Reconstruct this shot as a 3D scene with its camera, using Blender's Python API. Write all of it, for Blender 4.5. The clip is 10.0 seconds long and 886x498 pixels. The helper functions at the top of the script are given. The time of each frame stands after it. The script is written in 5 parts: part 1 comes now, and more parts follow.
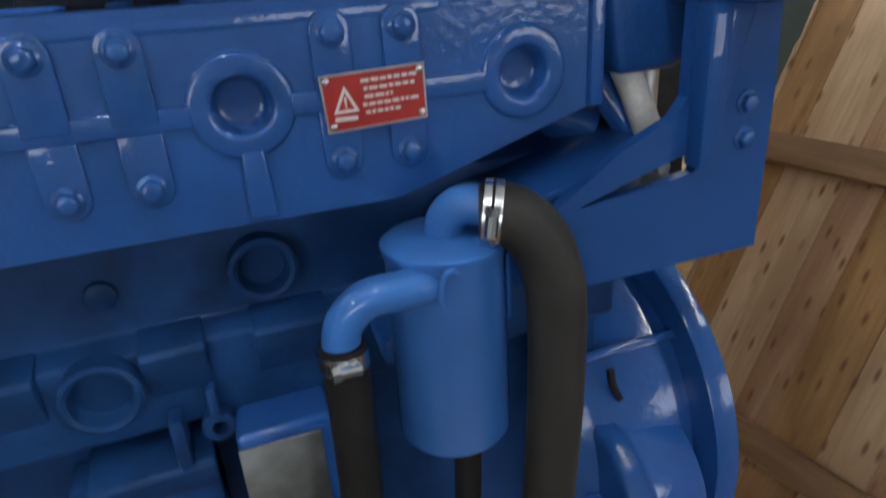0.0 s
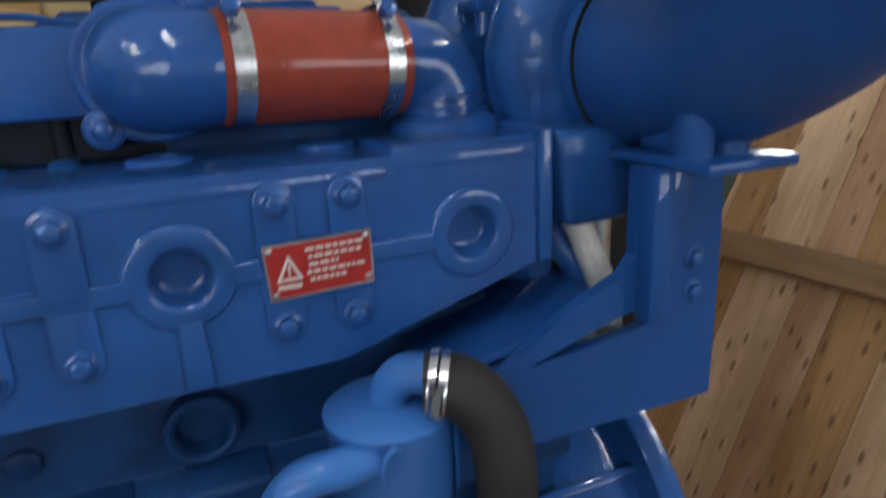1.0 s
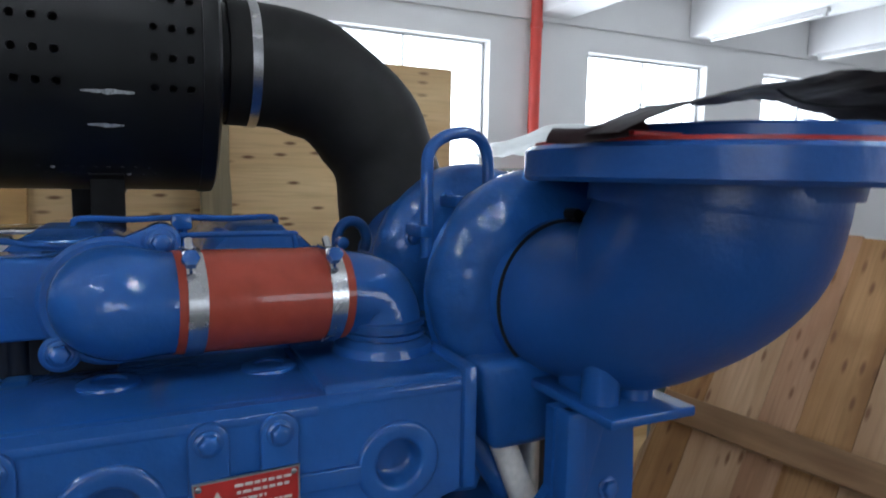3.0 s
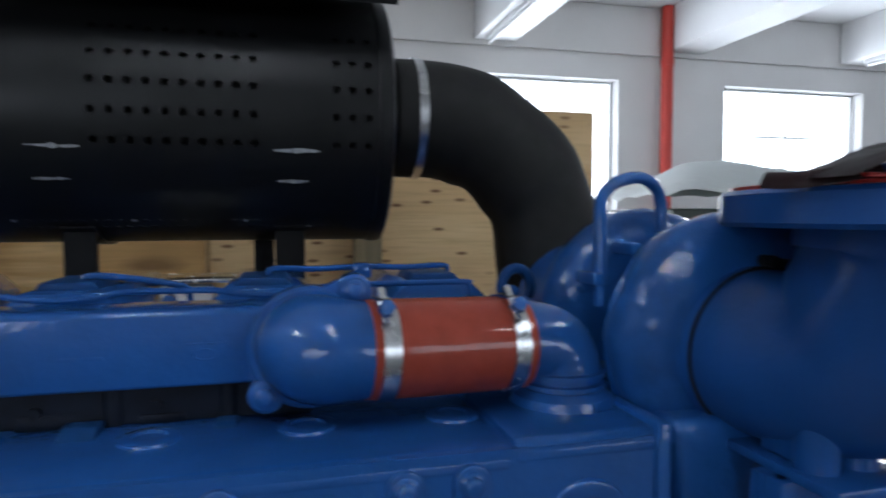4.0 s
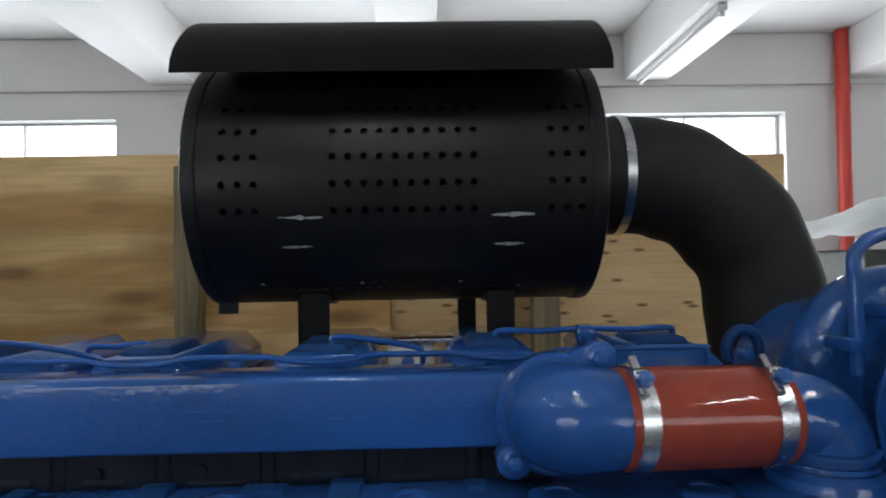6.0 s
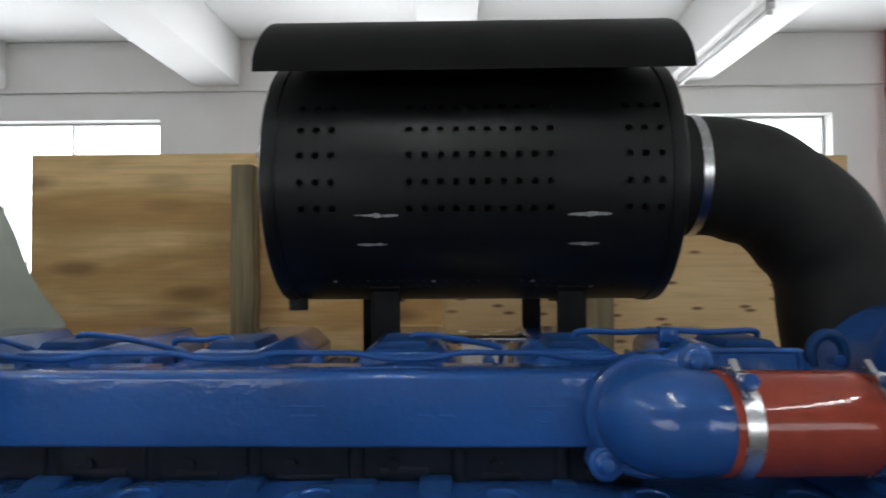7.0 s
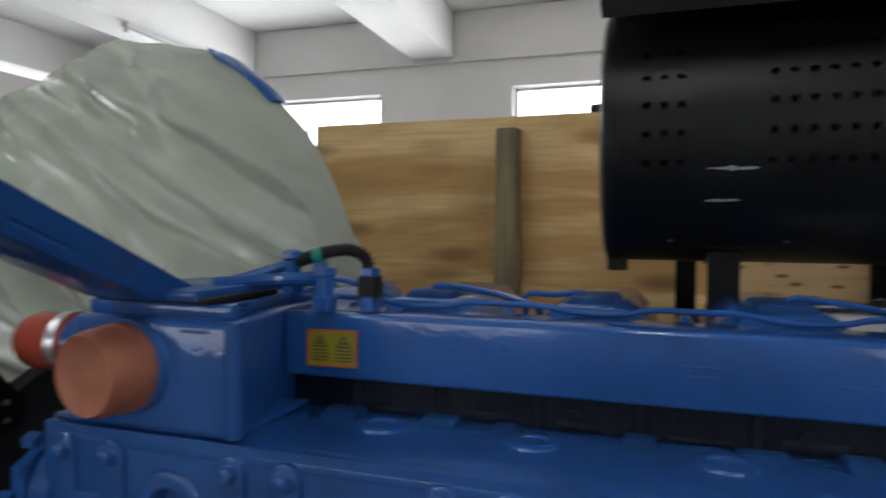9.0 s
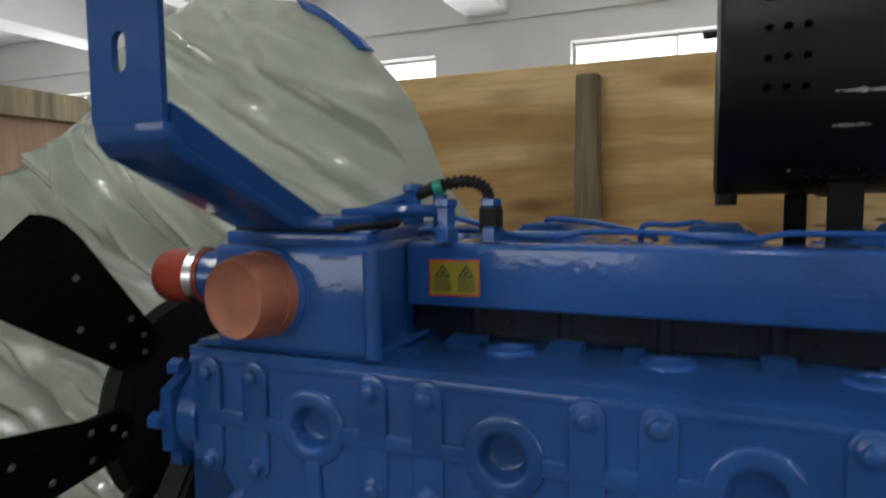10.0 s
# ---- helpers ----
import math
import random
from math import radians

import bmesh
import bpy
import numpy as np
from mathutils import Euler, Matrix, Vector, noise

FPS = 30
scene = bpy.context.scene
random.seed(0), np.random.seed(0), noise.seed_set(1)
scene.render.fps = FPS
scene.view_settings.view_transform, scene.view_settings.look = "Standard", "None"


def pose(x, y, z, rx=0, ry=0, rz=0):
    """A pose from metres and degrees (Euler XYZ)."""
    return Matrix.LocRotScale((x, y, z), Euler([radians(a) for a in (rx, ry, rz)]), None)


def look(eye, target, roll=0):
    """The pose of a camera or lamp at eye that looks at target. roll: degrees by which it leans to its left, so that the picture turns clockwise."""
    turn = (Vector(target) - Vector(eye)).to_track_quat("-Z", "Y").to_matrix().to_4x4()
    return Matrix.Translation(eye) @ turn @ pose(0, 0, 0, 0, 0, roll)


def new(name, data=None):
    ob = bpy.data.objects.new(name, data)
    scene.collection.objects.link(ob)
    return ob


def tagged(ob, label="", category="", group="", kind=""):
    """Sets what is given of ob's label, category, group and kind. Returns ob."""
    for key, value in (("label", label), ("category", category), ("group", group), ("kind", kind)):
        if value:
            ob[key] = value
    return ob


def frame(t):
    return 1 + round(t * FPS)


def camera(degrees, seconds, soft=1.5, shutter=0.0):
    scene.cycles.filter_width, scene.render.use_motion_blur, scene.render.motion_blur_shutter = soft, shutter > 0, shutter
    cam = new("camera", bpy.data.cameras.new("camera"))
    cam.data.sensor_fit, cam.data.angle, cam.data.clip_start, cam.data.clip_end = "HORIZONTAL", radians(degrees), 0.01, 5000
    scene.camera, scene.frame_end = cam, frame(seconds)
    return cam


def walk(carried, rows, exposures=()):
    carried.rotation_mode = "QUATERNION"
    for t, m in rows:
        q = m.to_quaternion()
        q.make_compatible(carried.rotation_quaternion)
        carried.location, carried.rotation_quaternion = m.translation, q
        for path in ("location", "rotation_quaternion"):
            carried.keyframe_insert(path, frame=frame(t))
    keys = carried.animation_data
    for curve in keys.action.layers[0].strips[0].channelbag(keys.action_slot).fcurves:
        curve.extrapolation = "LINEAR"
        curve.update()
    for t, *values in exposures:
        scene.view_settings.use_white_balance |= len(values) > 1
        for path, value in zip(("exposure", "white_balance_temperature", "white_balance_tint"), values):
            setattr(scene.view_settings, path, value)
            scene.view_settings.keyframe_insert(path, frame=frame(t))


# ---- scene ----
cam = camera(70.0, 10.0, soft=1.8, shutter=0.7)
PATH = [
    (0, (-0.067, -0.4, 1.352), (0.543, 1.333, 0.56), -3.9),
    (0.5, (-0.052, -0.389, 1.374), (0.58, 1.377, 0.679), -3.5),
    (1, (-0.037, -0.382, 1.406), (0.685, 1.388, 0.818), -2.7),
    (1.5, (-0.031, -0.385, 1.438), (0.753, 1.403, 1.004), -1.3),
    (2, (-0.027, -0.397, 1.457), (0.751, 1.409, 1.093), -1.6),
    (2.1, (-0.026, -0.398, 1.459), (0.747, 1.413, 1.108), -1.4),
    (2.2, (-0.025, -0.399, 1.464), (0.742, 1.418, 1.134), -1.6),
    (3.3, (-0.021, -0.418, 1.502), (0.82, 1.387, 1.321), 2.1),
    (3.5, (-0.031, -0.408, 1.498), (0.718, 1.441, 1.351), 0.8),
    (4, (-0.064, -0.397, 1.503), (0.422, 1.54, 1.402), -0.1),
    (4.5, (-0.091, -0.392, 1.506), (0.249, 1.578, 1.427), -0.8),
    (5, (-0.117, -0.389, 1.511), (0.095, 1.599, 1.475), -0.9),
    (5.5, (-0.129, -0.393, 1.522), (-0.022, 1.603, 1.556), -1.0),
    (7, (-0.19, -0.392, 1.52), (-0.236, 1.607, 1.566), -0.3),
    (7.5, (-0.223, -0.386, 1.519), (-0.36, 1.609, 1.555), 0.4),
    (8, (-0.256, -0.388, 1.515), (-0.482, 1.599, 1.544), 0.7),
    (8.5, (-0.301, -0.389, 1.511), (-0.713, 1.568, 1.492), 1.0),
    (9, (-0.348, -0.396, 1.506), (-0.977, 1.502, 1.455), 0.5),
    (9.5, (-0.382, -0.409, 1.499), (-1.15, 1.436, 1.414), 0.1),
    (10, (-0.404, -0.424, 1.475), (-1.181, 1.412, 1.315), -0.6),
]
walk(cam, [(t, look(eye, target, roll)) for t, eye, target, roll in PATH], exposures=[(0.0, 0.36, 6500, 10), (1.0, 0.40, 6500, 10), (2.2, 0.38, 6400, 10), (3.3, 0.16, 5900, 10), (4.0, -0.08, 5900, 10), (5.0, -0.18, 5900, 10), (5.5, -0.14, 6200, 10), (7.5, 0.01, 6600, 10), (9.0, -0.12, 6700, 10), (10.0, -0.05, 6900, 10)])

# ---- world and light ----
world = bpy.data.worlds.new("sky")
scene.world = world
world.use_nodes = True
wn = world.node_tree
sky = wn.nodes.new("ShaderNodeTexSky")
sky.sky_type, sky.sun_disc = "NISHITA", False
sky.sun_elevation, sky.sun_rotation = radians(50), radians(20)
wn.links.new(sky.outputs["Color"], wn.nodes["Background"].inputs["Color"])
wn.nodes["Background"].inputs["Strength"].default_value = 0.15


def area_light(name, m, w, h, power, color=(1, 1, 1)):
    d = bpy.data.lights.new(name, "AREA")
    d.shape, d.size, d.size_y, d.energy, d.color = "RECTANGLE", w, h, power, color
    ob = new(name, d)
    ob.matrix_world = m
    return ob


# daylight through the windows of the far wall (y = 4.96)
BACK_WINDOWS = [-7.0, -3.57, -0.68, 2.13, 4.93, 7.5]
for wx in BACK_WINDOWS:
    area_light("window_light", pose(wx, 4.93, 2.0, -90, 0, 0), 1.5, 1.4, 41, (0.93, 0.96, 1.0))
# fill lamps added in the unseen wall behind the camera (y = -6)
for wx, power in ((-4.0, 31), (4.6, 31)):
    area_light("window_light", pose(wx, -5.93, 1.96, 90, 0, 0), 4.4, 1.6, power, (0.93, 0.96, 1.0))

# ---- materials ----
def material(name, color, rough=0.5, metal=0.0, var=0.12, scale=30.0, bump=0.1, bump_scale=200.0, coat=0.0,
             dark=None, dark_scale=6.0, dark_amount=0.0, rough_var=0.1, stretch=None, spec=0.5, coat_rough=0.07):
    m = bpy.data.materials.new(name)
    m.use_nodes = True
    nt = m.node_tree
    b = nt.nodes["Principled BSDF"]
    b.inputs["Metallic"].default_value = metal
    b.inputs["Coat Weight"].default_value = coat
    b.inputs["Coat Roughness"].default_value = coat_rough
    b.inputs["Specular IOR Level"].default_value = spec
    tc = nt.nodes.new("ShaderNodeTexCoord")
    vec = tc.outputs["Object"]
    if stretch:
        mp = nt.nodes.new("ShaderNodeMapping")
        mp.inputs["Scale"].default_value = stretch
        nt.links.new(vec, mp.inputs["Vector"])
        vec = mp.outputs["Vector"]

    def tex(s, detail=4.0):
        n = nt.nodes.new("ShaderNodeTexNoise")
        n.inputs["Scale"].default_value, n.inputs["Detail"].default_value = s, detail
        nt.links.new(vec, n.inputs["Vector"])
        return n.outputs["Fac"]

    def mix(fac, a, c):
        n = nt.nodes.new("ShaderNodeMix")
        n.data_type = "RGBA"
        nt.links.new(fac, n.inputs["Factor"])
        for sock, v in ((n.inputs["A"], a), (n.inputs["B"], c)):
            if isinstance(v, tuple):
                sock.default_value = (*v, 1)
            else:
                nt.links.new(v, sock)
        return n.outputs["Result"]

    def ramp(fac, lo, hi):
        n = nt.nodes.new("ShaderNodeMapRange")
        n.inputs["From Min"].default_value, n.inputs["From Max"].default_value = lo, hi
        nt.links.new(fac, n.inputs["Value"])
        return n.outputs["Result"]

    base = mix(ramp(tex(scale), 0.3, 0.7), tuple(c * (1 - var) for c in color), tuple(min(1, c * (1 + var)) for c in color))
    if dark:
        amount = nt.nodes.new("ShaderNodeMath")
        amount.operation = "MULTIPLY"
        nt.links.new(ramp(tex(dark_scale, 8.0), 0.5, 0.75), amount.inputs[0])
        amount.inputs[1].default_value = dark_amount
        base = mix(amount.outputs[0], base, dark)
    nt.links.new(base, b.inputs["Base Color"])
    rr = nt.nodes.new("ShaderNodeMapRange")
    rr.inputs["To Min"].default_value, rr.inputs["To Max"].default_value = max(0.02, rough - rough_var), min(1, rough + rough_var)
    nt.links.new(tex(scale * 0.7), rr.inputs["Value"])
    nt.links.new(rr.outputs["Result"], b.inputs["Roughness"])
    if bump:
        bn = nt.nodes.new("ShaderNodeBump")
        bn.inputs["Strength"].default_value, bn.inputs["Distance"].default_value = bump, 0.001
        nt.links.new(tex(bump_scale, 3.0), bn.inputs["Height"])
        nt.links.new(bn.outputs["Normal"], b.inputs["Normal"])
        if coat:
            nt.links.new(bn.outputs["Normal"], b.inputs["Coat Normal"])
    return m


def plywood(name, light, dark, knots=0.0, axis=0, stretch=7.0, knot_scale=9.0, tilt=0.0, edge=0.15, normal=1, blot=0.5):
    """Veneer with long grain along an axis, tone bands and dark knots."""
    m = bpy.data.materials.new(name)
    m.use_nodes = True
    nt = m.node_tree
    b = nt.nodes["Principled BSDF"]
    b.inputs["Roughness"].default_value = 0.62
    b.inputs["Specular IOR Level"].default_value = 0.3
    tc = nt.nodes.new("ShaderNodeTexCoord")

    def mapped(scale):
        mp = nt.nodes.new("ShaderNodeMapping")
        mp.inputs["Scale"].default_value = scale
        turn = nt.nodes.new("ShaderNodeMapping")
        turn.inputs["Rotation"].default_value = (radians(tilt), 0, 0)
        nt.links.new(tc.outputs["Object"], turn.inputs["Vector"])
        nt.links.new(turn.outputs["Vector"], mp.inputs["Vector"])
        return mp.outputs["Vector"]

    def tex(vec, s, detail, distortion=0.0):
        n = nt.nodes.new("ShaderNodeTexNoise")
        n.inputs["Scale"].default_value, n.inputs["Detail"].default_value, n.inputs["Distortion"].default_value = s, detail, distortion
        nt.links.new(vec, n.inputs["Vector"])
        return n.outputs["Fac"]

    def span(v, a, c, lo=0.0, hi=1.0):
        n = nt.nodes.new("ShaderNodeMapRange")
        n.inputs["From Min"].default_value, n.inputs["From Max"].default_value = a, c
        n.inputs["To Min"].default_value, n.inputs["To Max"].default_value = lo, hi
        nt.links.new(v, n.inputs["Value"])
        return n.outputs["Result"]

    def mix(fac, a, c):
        n = nt.nodes.new("ShaderNodeMix")
        n.data_type = "RGBA"
        nt.links.new(fac, n.inputs["Factor"])
        for sock, v in ((n.inputs["A"], a), (n.inputs["B"], c)):
            if isinstance(v, tuple):
                sock.default_value = (*v, 1)
            else:
                nt.links.new(v, sock)
        return n.outputs["Result"]

    sc = [stretch] * 3
    sc[axis] = 1.0
    fine = [60.0] * 3
    fine[axis] = 3.0
    band = tex(mapped(sc), 1.6, 3.0, 0.6)
    grain = tex(mapped(fine), 2.0, 6.0, 0.3)
    col = mix(span(band, 0.5 - edge, 0.5 + edge), light, dark)
    col = mix(span(grain, 0.45, 0.8, 0.0, 0.45), col, tuple(c * 0.55 for c in dark))
    blotch = tex(mapped([2.2 if k == axis else 4.5 for k in range(3)]), 1.3, 4.0, 0.4)
    col = mix(span(blotch, 0.45, 0.7, 0.0, blot), col, tuple(c * 0.72 for c in dark))
    if knots:
        ks = [knot_scale] * 3
        ks[axis] = knot_scale * 0.3
        vor = nt.nodes.new("ShaderNodeTexVoronoi")
        vor.voronoi_dimensions = "2D"
        vor.inputs["Scale"].default_value = 1.0
        flat = nt.nodes.new("ShaderNodeSeparateXYZ")
        nt.links.new(mapped(ks), flat.inputs["Vector"])
        both = nt.nodes.new("ShaderNodeCombineXYZ")
        for k, a in enumerate([a for a in range(3) if a != normal]):
            nt.links.new(flat.outputs[a], both.inputs[k])
        nt.links.new(both.outputs["Vector"], vor.inputs["Vector"])
        pick = nt.nodes.new("ShaderNodeSeparateColor")
        nt.links.new(vor.outputs["Color"], pick.inputs["Color"])
        some = span(pick.outputs["Red"], 0.3, 0.6)
        size = span(vor.outputs["Distance"], 0.07, 0.2, 1.0, 0.0)
        mul = nt.nodes.new("ShaderNodeMath")
        mul.operation = "MULTIPLY"
        nt.links.new(some, mul.inputs[0])
        nt.links.new(size, mul.inputs[1])
        mul2 = nt.nodes.new("ShaderNodeMath")
        mul2.operation = "MULTIPLY"
        nt.links.new(mul.outputs[0], mul2.inputs[0])
        mul2.inputs[1].default_value = knots
        col = mix(mul2.outputs[0], col, (0.13, 0.058, 0.025))
    nt.links.new(col, b.inputs["Base Color"])
    bn = nt.nodes.new("ShaderNodeBump")
    bn.inputs["Strength"].default_value, bn.inputs["Distance"].default_value = 0.25, 0.001
    nt.links.new(grain, bn.inputs["Height"])
    nt.links.new(bn.outputs["Normal"], b.inputs["Normal"])
    return m


def glowing(name, color, strength):
    m = bpy.data.materials.new(name)
    m.use_nodes = True
    nt = m.node_tree
    b = nt.nodes["Principled BSDF"]
    b.inputs["Base Color"].default_value = (*color, 1)
    b.inputs["Emission Color"].default_value = (*color, 1)
    b.inputs["Emission Strength"].default_value = strength
    return m


BLUE = material("blue_cast_paint", (0.0165, 0.082, 0.285), 0.5, var=0.16, scale=9, bump=0.42, bump_scale=150, coat=1.0, coat_rough=0.02, spec=0.05, dark=(0.01, 0.03, 0.10), dark_scale=14, dark_amount=0.35)
BLUE_SHEET = material("blue_sheet_paint", (0.013, 0.07, 0.25), 0.5, spec=0.06, var=0.08, scale=5, bump=0.12, bump_scale=90, coat=0.6, coat_rough=0.03)
# about twice as light as BLUE
BLUE_TANK = material("blue_tank_lightened", (0.04, 0.165, 0.48), 0.5, var=0.1, scale=8, bump=0.25, bump_scale=120, coat=0.8, coat_rough=0.05, spec=0.1)
BLUE_OLD = material("blue_block_paint", (0.011, 0.052, 0.165), 0.45, var=0.3, scale=12, bump=0.5, bump_scale=110, coat=0.06, coat_rough=0.06, spec=0.12, dark=(0.006, 0.014, 0.04), dark_scale=18, dark_amount=0.6)
BLUE_ROUGH = material("blue_rough_cast_paint", (0.016, 0.08, 0.275), 0.4, var=0.16, scale=14, bump=1.0, bump_scale=110, coat=0.7, coat_rough=0.03, spec=0.06, dark=(0.008, 0.025, 0.09), dark_scale=20, dark_amount=0.4)
BLUE_SATIN = material("blue_satin_paint", (0.014, 0.07, 0.25), 0.5, spec=0.1, var=0.14, scale=7, bump=0.35, bump_scale=170, coat=0.5, coat_rough=0.22, dark=(0.01, 0.035, 0.12), dark_scale=9, dark_amount=0.25)
BLACK = material("black_powder_coat", (0.006, 0.0064, 0.007), 0.38, spec=0.27, var=0.15, scale=20, bump=0.1, bump_scale=600)
BLACK_MATTE = material("matte_black_paint", (0.007, 0.007, 0.0075), 0.6, var=0.2, bump=0.15, spec=0.12)
# near-black blue: the shade of the manifold gap put into the colour
GAP_DARK = material("painted_gap_shade", (0.004, 0.007, 0.015), 0.5, var=0.4, scale=40, bump=0.4, bump_scale=90, spec=0.18)
BLACK_IN = material("dark_filter_inside", (0.02, 0.02, 0.022), 0.85, bump=0.2, bump_scale=300)
RUBBER = material("black_rubber", (0.012, 0.0118, 0.0115), 0.62, spec=0.25, var=0.2, scale=40, bump=0.25, bump_scale=500)
HOSE_GREY = material("dark_grey_rubber_hose", (0.028, 0.0262, 0.024), 0.55, spec=0.35, var=0.15, scale=30, bump=0.2, bump_scale=300)
SILICONE = material("red_silicone", (0.28, 0.046, 0.027), 0.5, spec=0.08, var=0.1, scale=60, bump=0.16, bump_scale=120, coat=0.7, coat_rough=0.025)
COPPER = material("copper_brown_cap", (0.36, 0.13, 0.075), 0.55, var=0.2, scale=25, bump=0.1, dark=(0.2, 0.05, 0.03), dark_scale=20, dark_amount=0.5)
STEEL = material("zinc_steel", (0.62, 0.63, 0.64), 0.25, metal=1.0, var=0.1, scale=80, bump=0.1, bump_scale=400)
DULL_STEEL = material("dull_steel", (0.4, 0.42, 0.42), 0.42, metal=1.0, var=0.2, scale=50, bump=0.2)
RED_PLATE = material("red_enamel_plate", (0.36, 0.02, 0.016), 0.35, var=0.12, scale=60, bump=0.05)
PALE = material("pale_print", (0.62, 0.6, 0.56), 0.5, var=0.1, scale=200, bump=0.0)
YELLOW = material("yellow_sticker", (0.245, 0.216, 0.009), 0.4, var=0.08, scale=60, bump=0.0)
INK = material("dark_ink", (0.05, 0.055, 0.02), 0.5, bump=0.0)
INK_RED = material("red_border_ink", (0.42, 0.07, 0.02), 0.45, bump=0.0)
GREEN_TAPE = material("green_clip", (0.0, 0.24, 0.17), 0.4, bump=0.05)
# pale scratched weld marks, and glints painted on some drain holes
MARK_GLINT = material("weld_mark_and_glint", (0.3, 0.31, 0.31), 0.9, var=0.45, scale=400, bump=0.3, bump_scale=800)
FAN_BLACK = material("fan_black_paint", (0.008, 0.008, 0.009), 0.5, var=0.3, scale=60, bump=0.15, bump_scale=90, dark=(0.10, 0.09, 0.08), dark_scale=130, dark_amount=0.08, spec=0.2)
WALL = material("white_wall_paint", (0.72, 0.71, 0.70), 0.85, var=0.04, scale=1.2, bump=0.15, bump_scale=40, dark=(0.5, 0.49, 0.47), dark_scale=0.8, dark_amount=0.25)
CEIL = material("white_ceiling_paint", (0.73, 0.73, 0.73), 0.9, var=0.03, scale=0.9, bump=0.1, bump_scale=40)
FLOOR = material("grey_concrete_floor", (0.12, 0.125, 0.12), 0.55, var=0.2, scale=2, bump=0.2, bump_scale=60, dark=(0.1, 0.1, 0.1), dark_scale=1.5, dark_amount=0.4)
FRAME = material("window_frame_white", (0.6, 0.6, 0.6), 0.45, var=0.05, scale=10, bump=0.0)
RED_PIPE = material("red_pipe_paint", (0.52, 0.045, 0.03), 0.35, var=0.08, scale=8, bump=0.05)
POST_WOOD = plywood("weathered_post_wood", (0.36, 0.29, 0.17), (0.12, 0.105, 0.065), knots=0.5, axis=2, stretch=14, knot_scale=14)
PLY_BACK = plywood("brown_plywood", (0.86, 0.62, 0.31), (0.58, 0.355, 0.14), knots=0.6, axis=0, stretch=6, knot_scale=9, edge=0.07, blot=0.8)
PLY_PINE = plywood("knotty_pine_plywood", (0.70, 0.52, 0.28), (0.58, 0.39, 0.19), knots=0.9, axis=0, stretch=5, knot_scale=38, blot=0.35)
PLY_SIDE = plywood("brown_side_plank", (0.36, 0.205, 0.09), (0.235, 0.12, 0.045), knots=0.85, axis=2, stretch=9, knot_scale=30, edge=0.14, normal=0, blot=0.8)
PLANK_PALE = plywood("pale_side_plank", (0.50, 0.345, 0.215), (0.36, 0.225, 0.125), knots=0.85, axis=2, stretch=9, knot_scale=30, edge=0.14, normal=0, blot=0.7)
PLANK_PINK = plywood("pinkish_side_plank", (0.41, 0.25, 0.15), (0.28, 0.15, 0.08), knots=0.85, axis=2, stretch=9, knot_scale=32, edge=0.14, normal=0, blot=0.8)
BATTEN = plywood("brown_batten_wood", (0.30, 0.18, 0.095), (0.19, 0.11, 0.055), knots=0.4, axis=1, stretch=12, normal=0)
PLY_PINK = plywood("pinkish_plywood", (0.42, 0.27, 0.18), (0.32, 0.19, 0.12), knots=0.3, axis=2, stretch=6)
OUTSIDE = glowing("daylight_outside", (0.93, 0.97, 1.0), 3.0)
# weak glow beyond the unseen added openings, kept low to limit fill
OUTSIDE_DIM = glowing("dim_unseen_backdrop_glow", (0.93, 0.97, 1.0), 1.2)
TUBE_OFF = material("unlit_white_tube", (0.8, 0.8, 0.8), 0.3, var=0.02, bump=0.0)
# only for the out-of-view lights, added for highlights on the paint
TUBE = glowing("added_tube_glow", (0.95, 0.98, 1.0), 64.0)
GLASS_GREEN = material("green_tinted_machine_paint", (0.05, 0.065, 0.055), 0.4, bump=0.05)


def film(name, color, rough, coat, scale, strength, distance, stretch=(0.55, 1, 4.0), spec=0.5):
    """Thin plastic with long crisp folds down one slope."""
    m = bpy.data.materials.new(name)
    m.use_nodes = True
    nt = m.node_tree
    b = nt.nodes["Principled BSDF"]
    b.inputs["Base Color"].default_value = (*color, 1)
    b.inputs["Roughness"].default_value = rough
    b.inputs["Specular IOR Level"].default_value = spec
    b.inputs["Coat Weight"].default_value, b.inputs["Coat Roughness"].default_value = coat, 0.06
    b.inputs["Coat IOR"].default_value = 1.7
    tc = nt.nodes.new("ShaderNodeTexCoord")
    turn, size = nt.nodes.new("ShaderNodeMapping"), nt.nodes.new("ShaderNodeMapping")
    turn.inputs["Rotation"].default_value = (0, radians(-27), 0)
    size.inputs["Scale"].default_value = stretch
    nt.links.new(tc.outputs["Object"], turn.inputs["Vector"])
    nt.links.new(turn.outputs["Vector"], size.inputs["Vector"])
    normal = None
    for k, (s, d) in enumerate(((scale, distance), (scale * 2.7, distance * 0.16))):
        n = nt.nodes.new("ShaderNodeTexNoise")
        n.noise_type = "RIDGED_MULTIFRACTAL"
        n.inputs["Scale"].default_value, n.inputs["Detail"].default_value, n.inputs["Distortion"].default_value = s, 1.0, 0.5
        nt.links.new(size.outputs["Vector"], n.inputs["Vector"])
        bump = nt.nodes.new("ShaderNodeBump")
        bump.inputs["Strength"].default_value, bump.inputs["Distance"].default_value = strength, d
        nt.links.new(n.outputs["Fac"], bump.inputs["Height"])
        if normal:
            nt.links.new(normal, bump.inputs["Normal"])
        normal = bump.outputs["Normal"]
    nt.links.new(normal, b.inputs["Normal"])
    nt.links.new(normal, b.inputs["Coat Normal"])
    return m


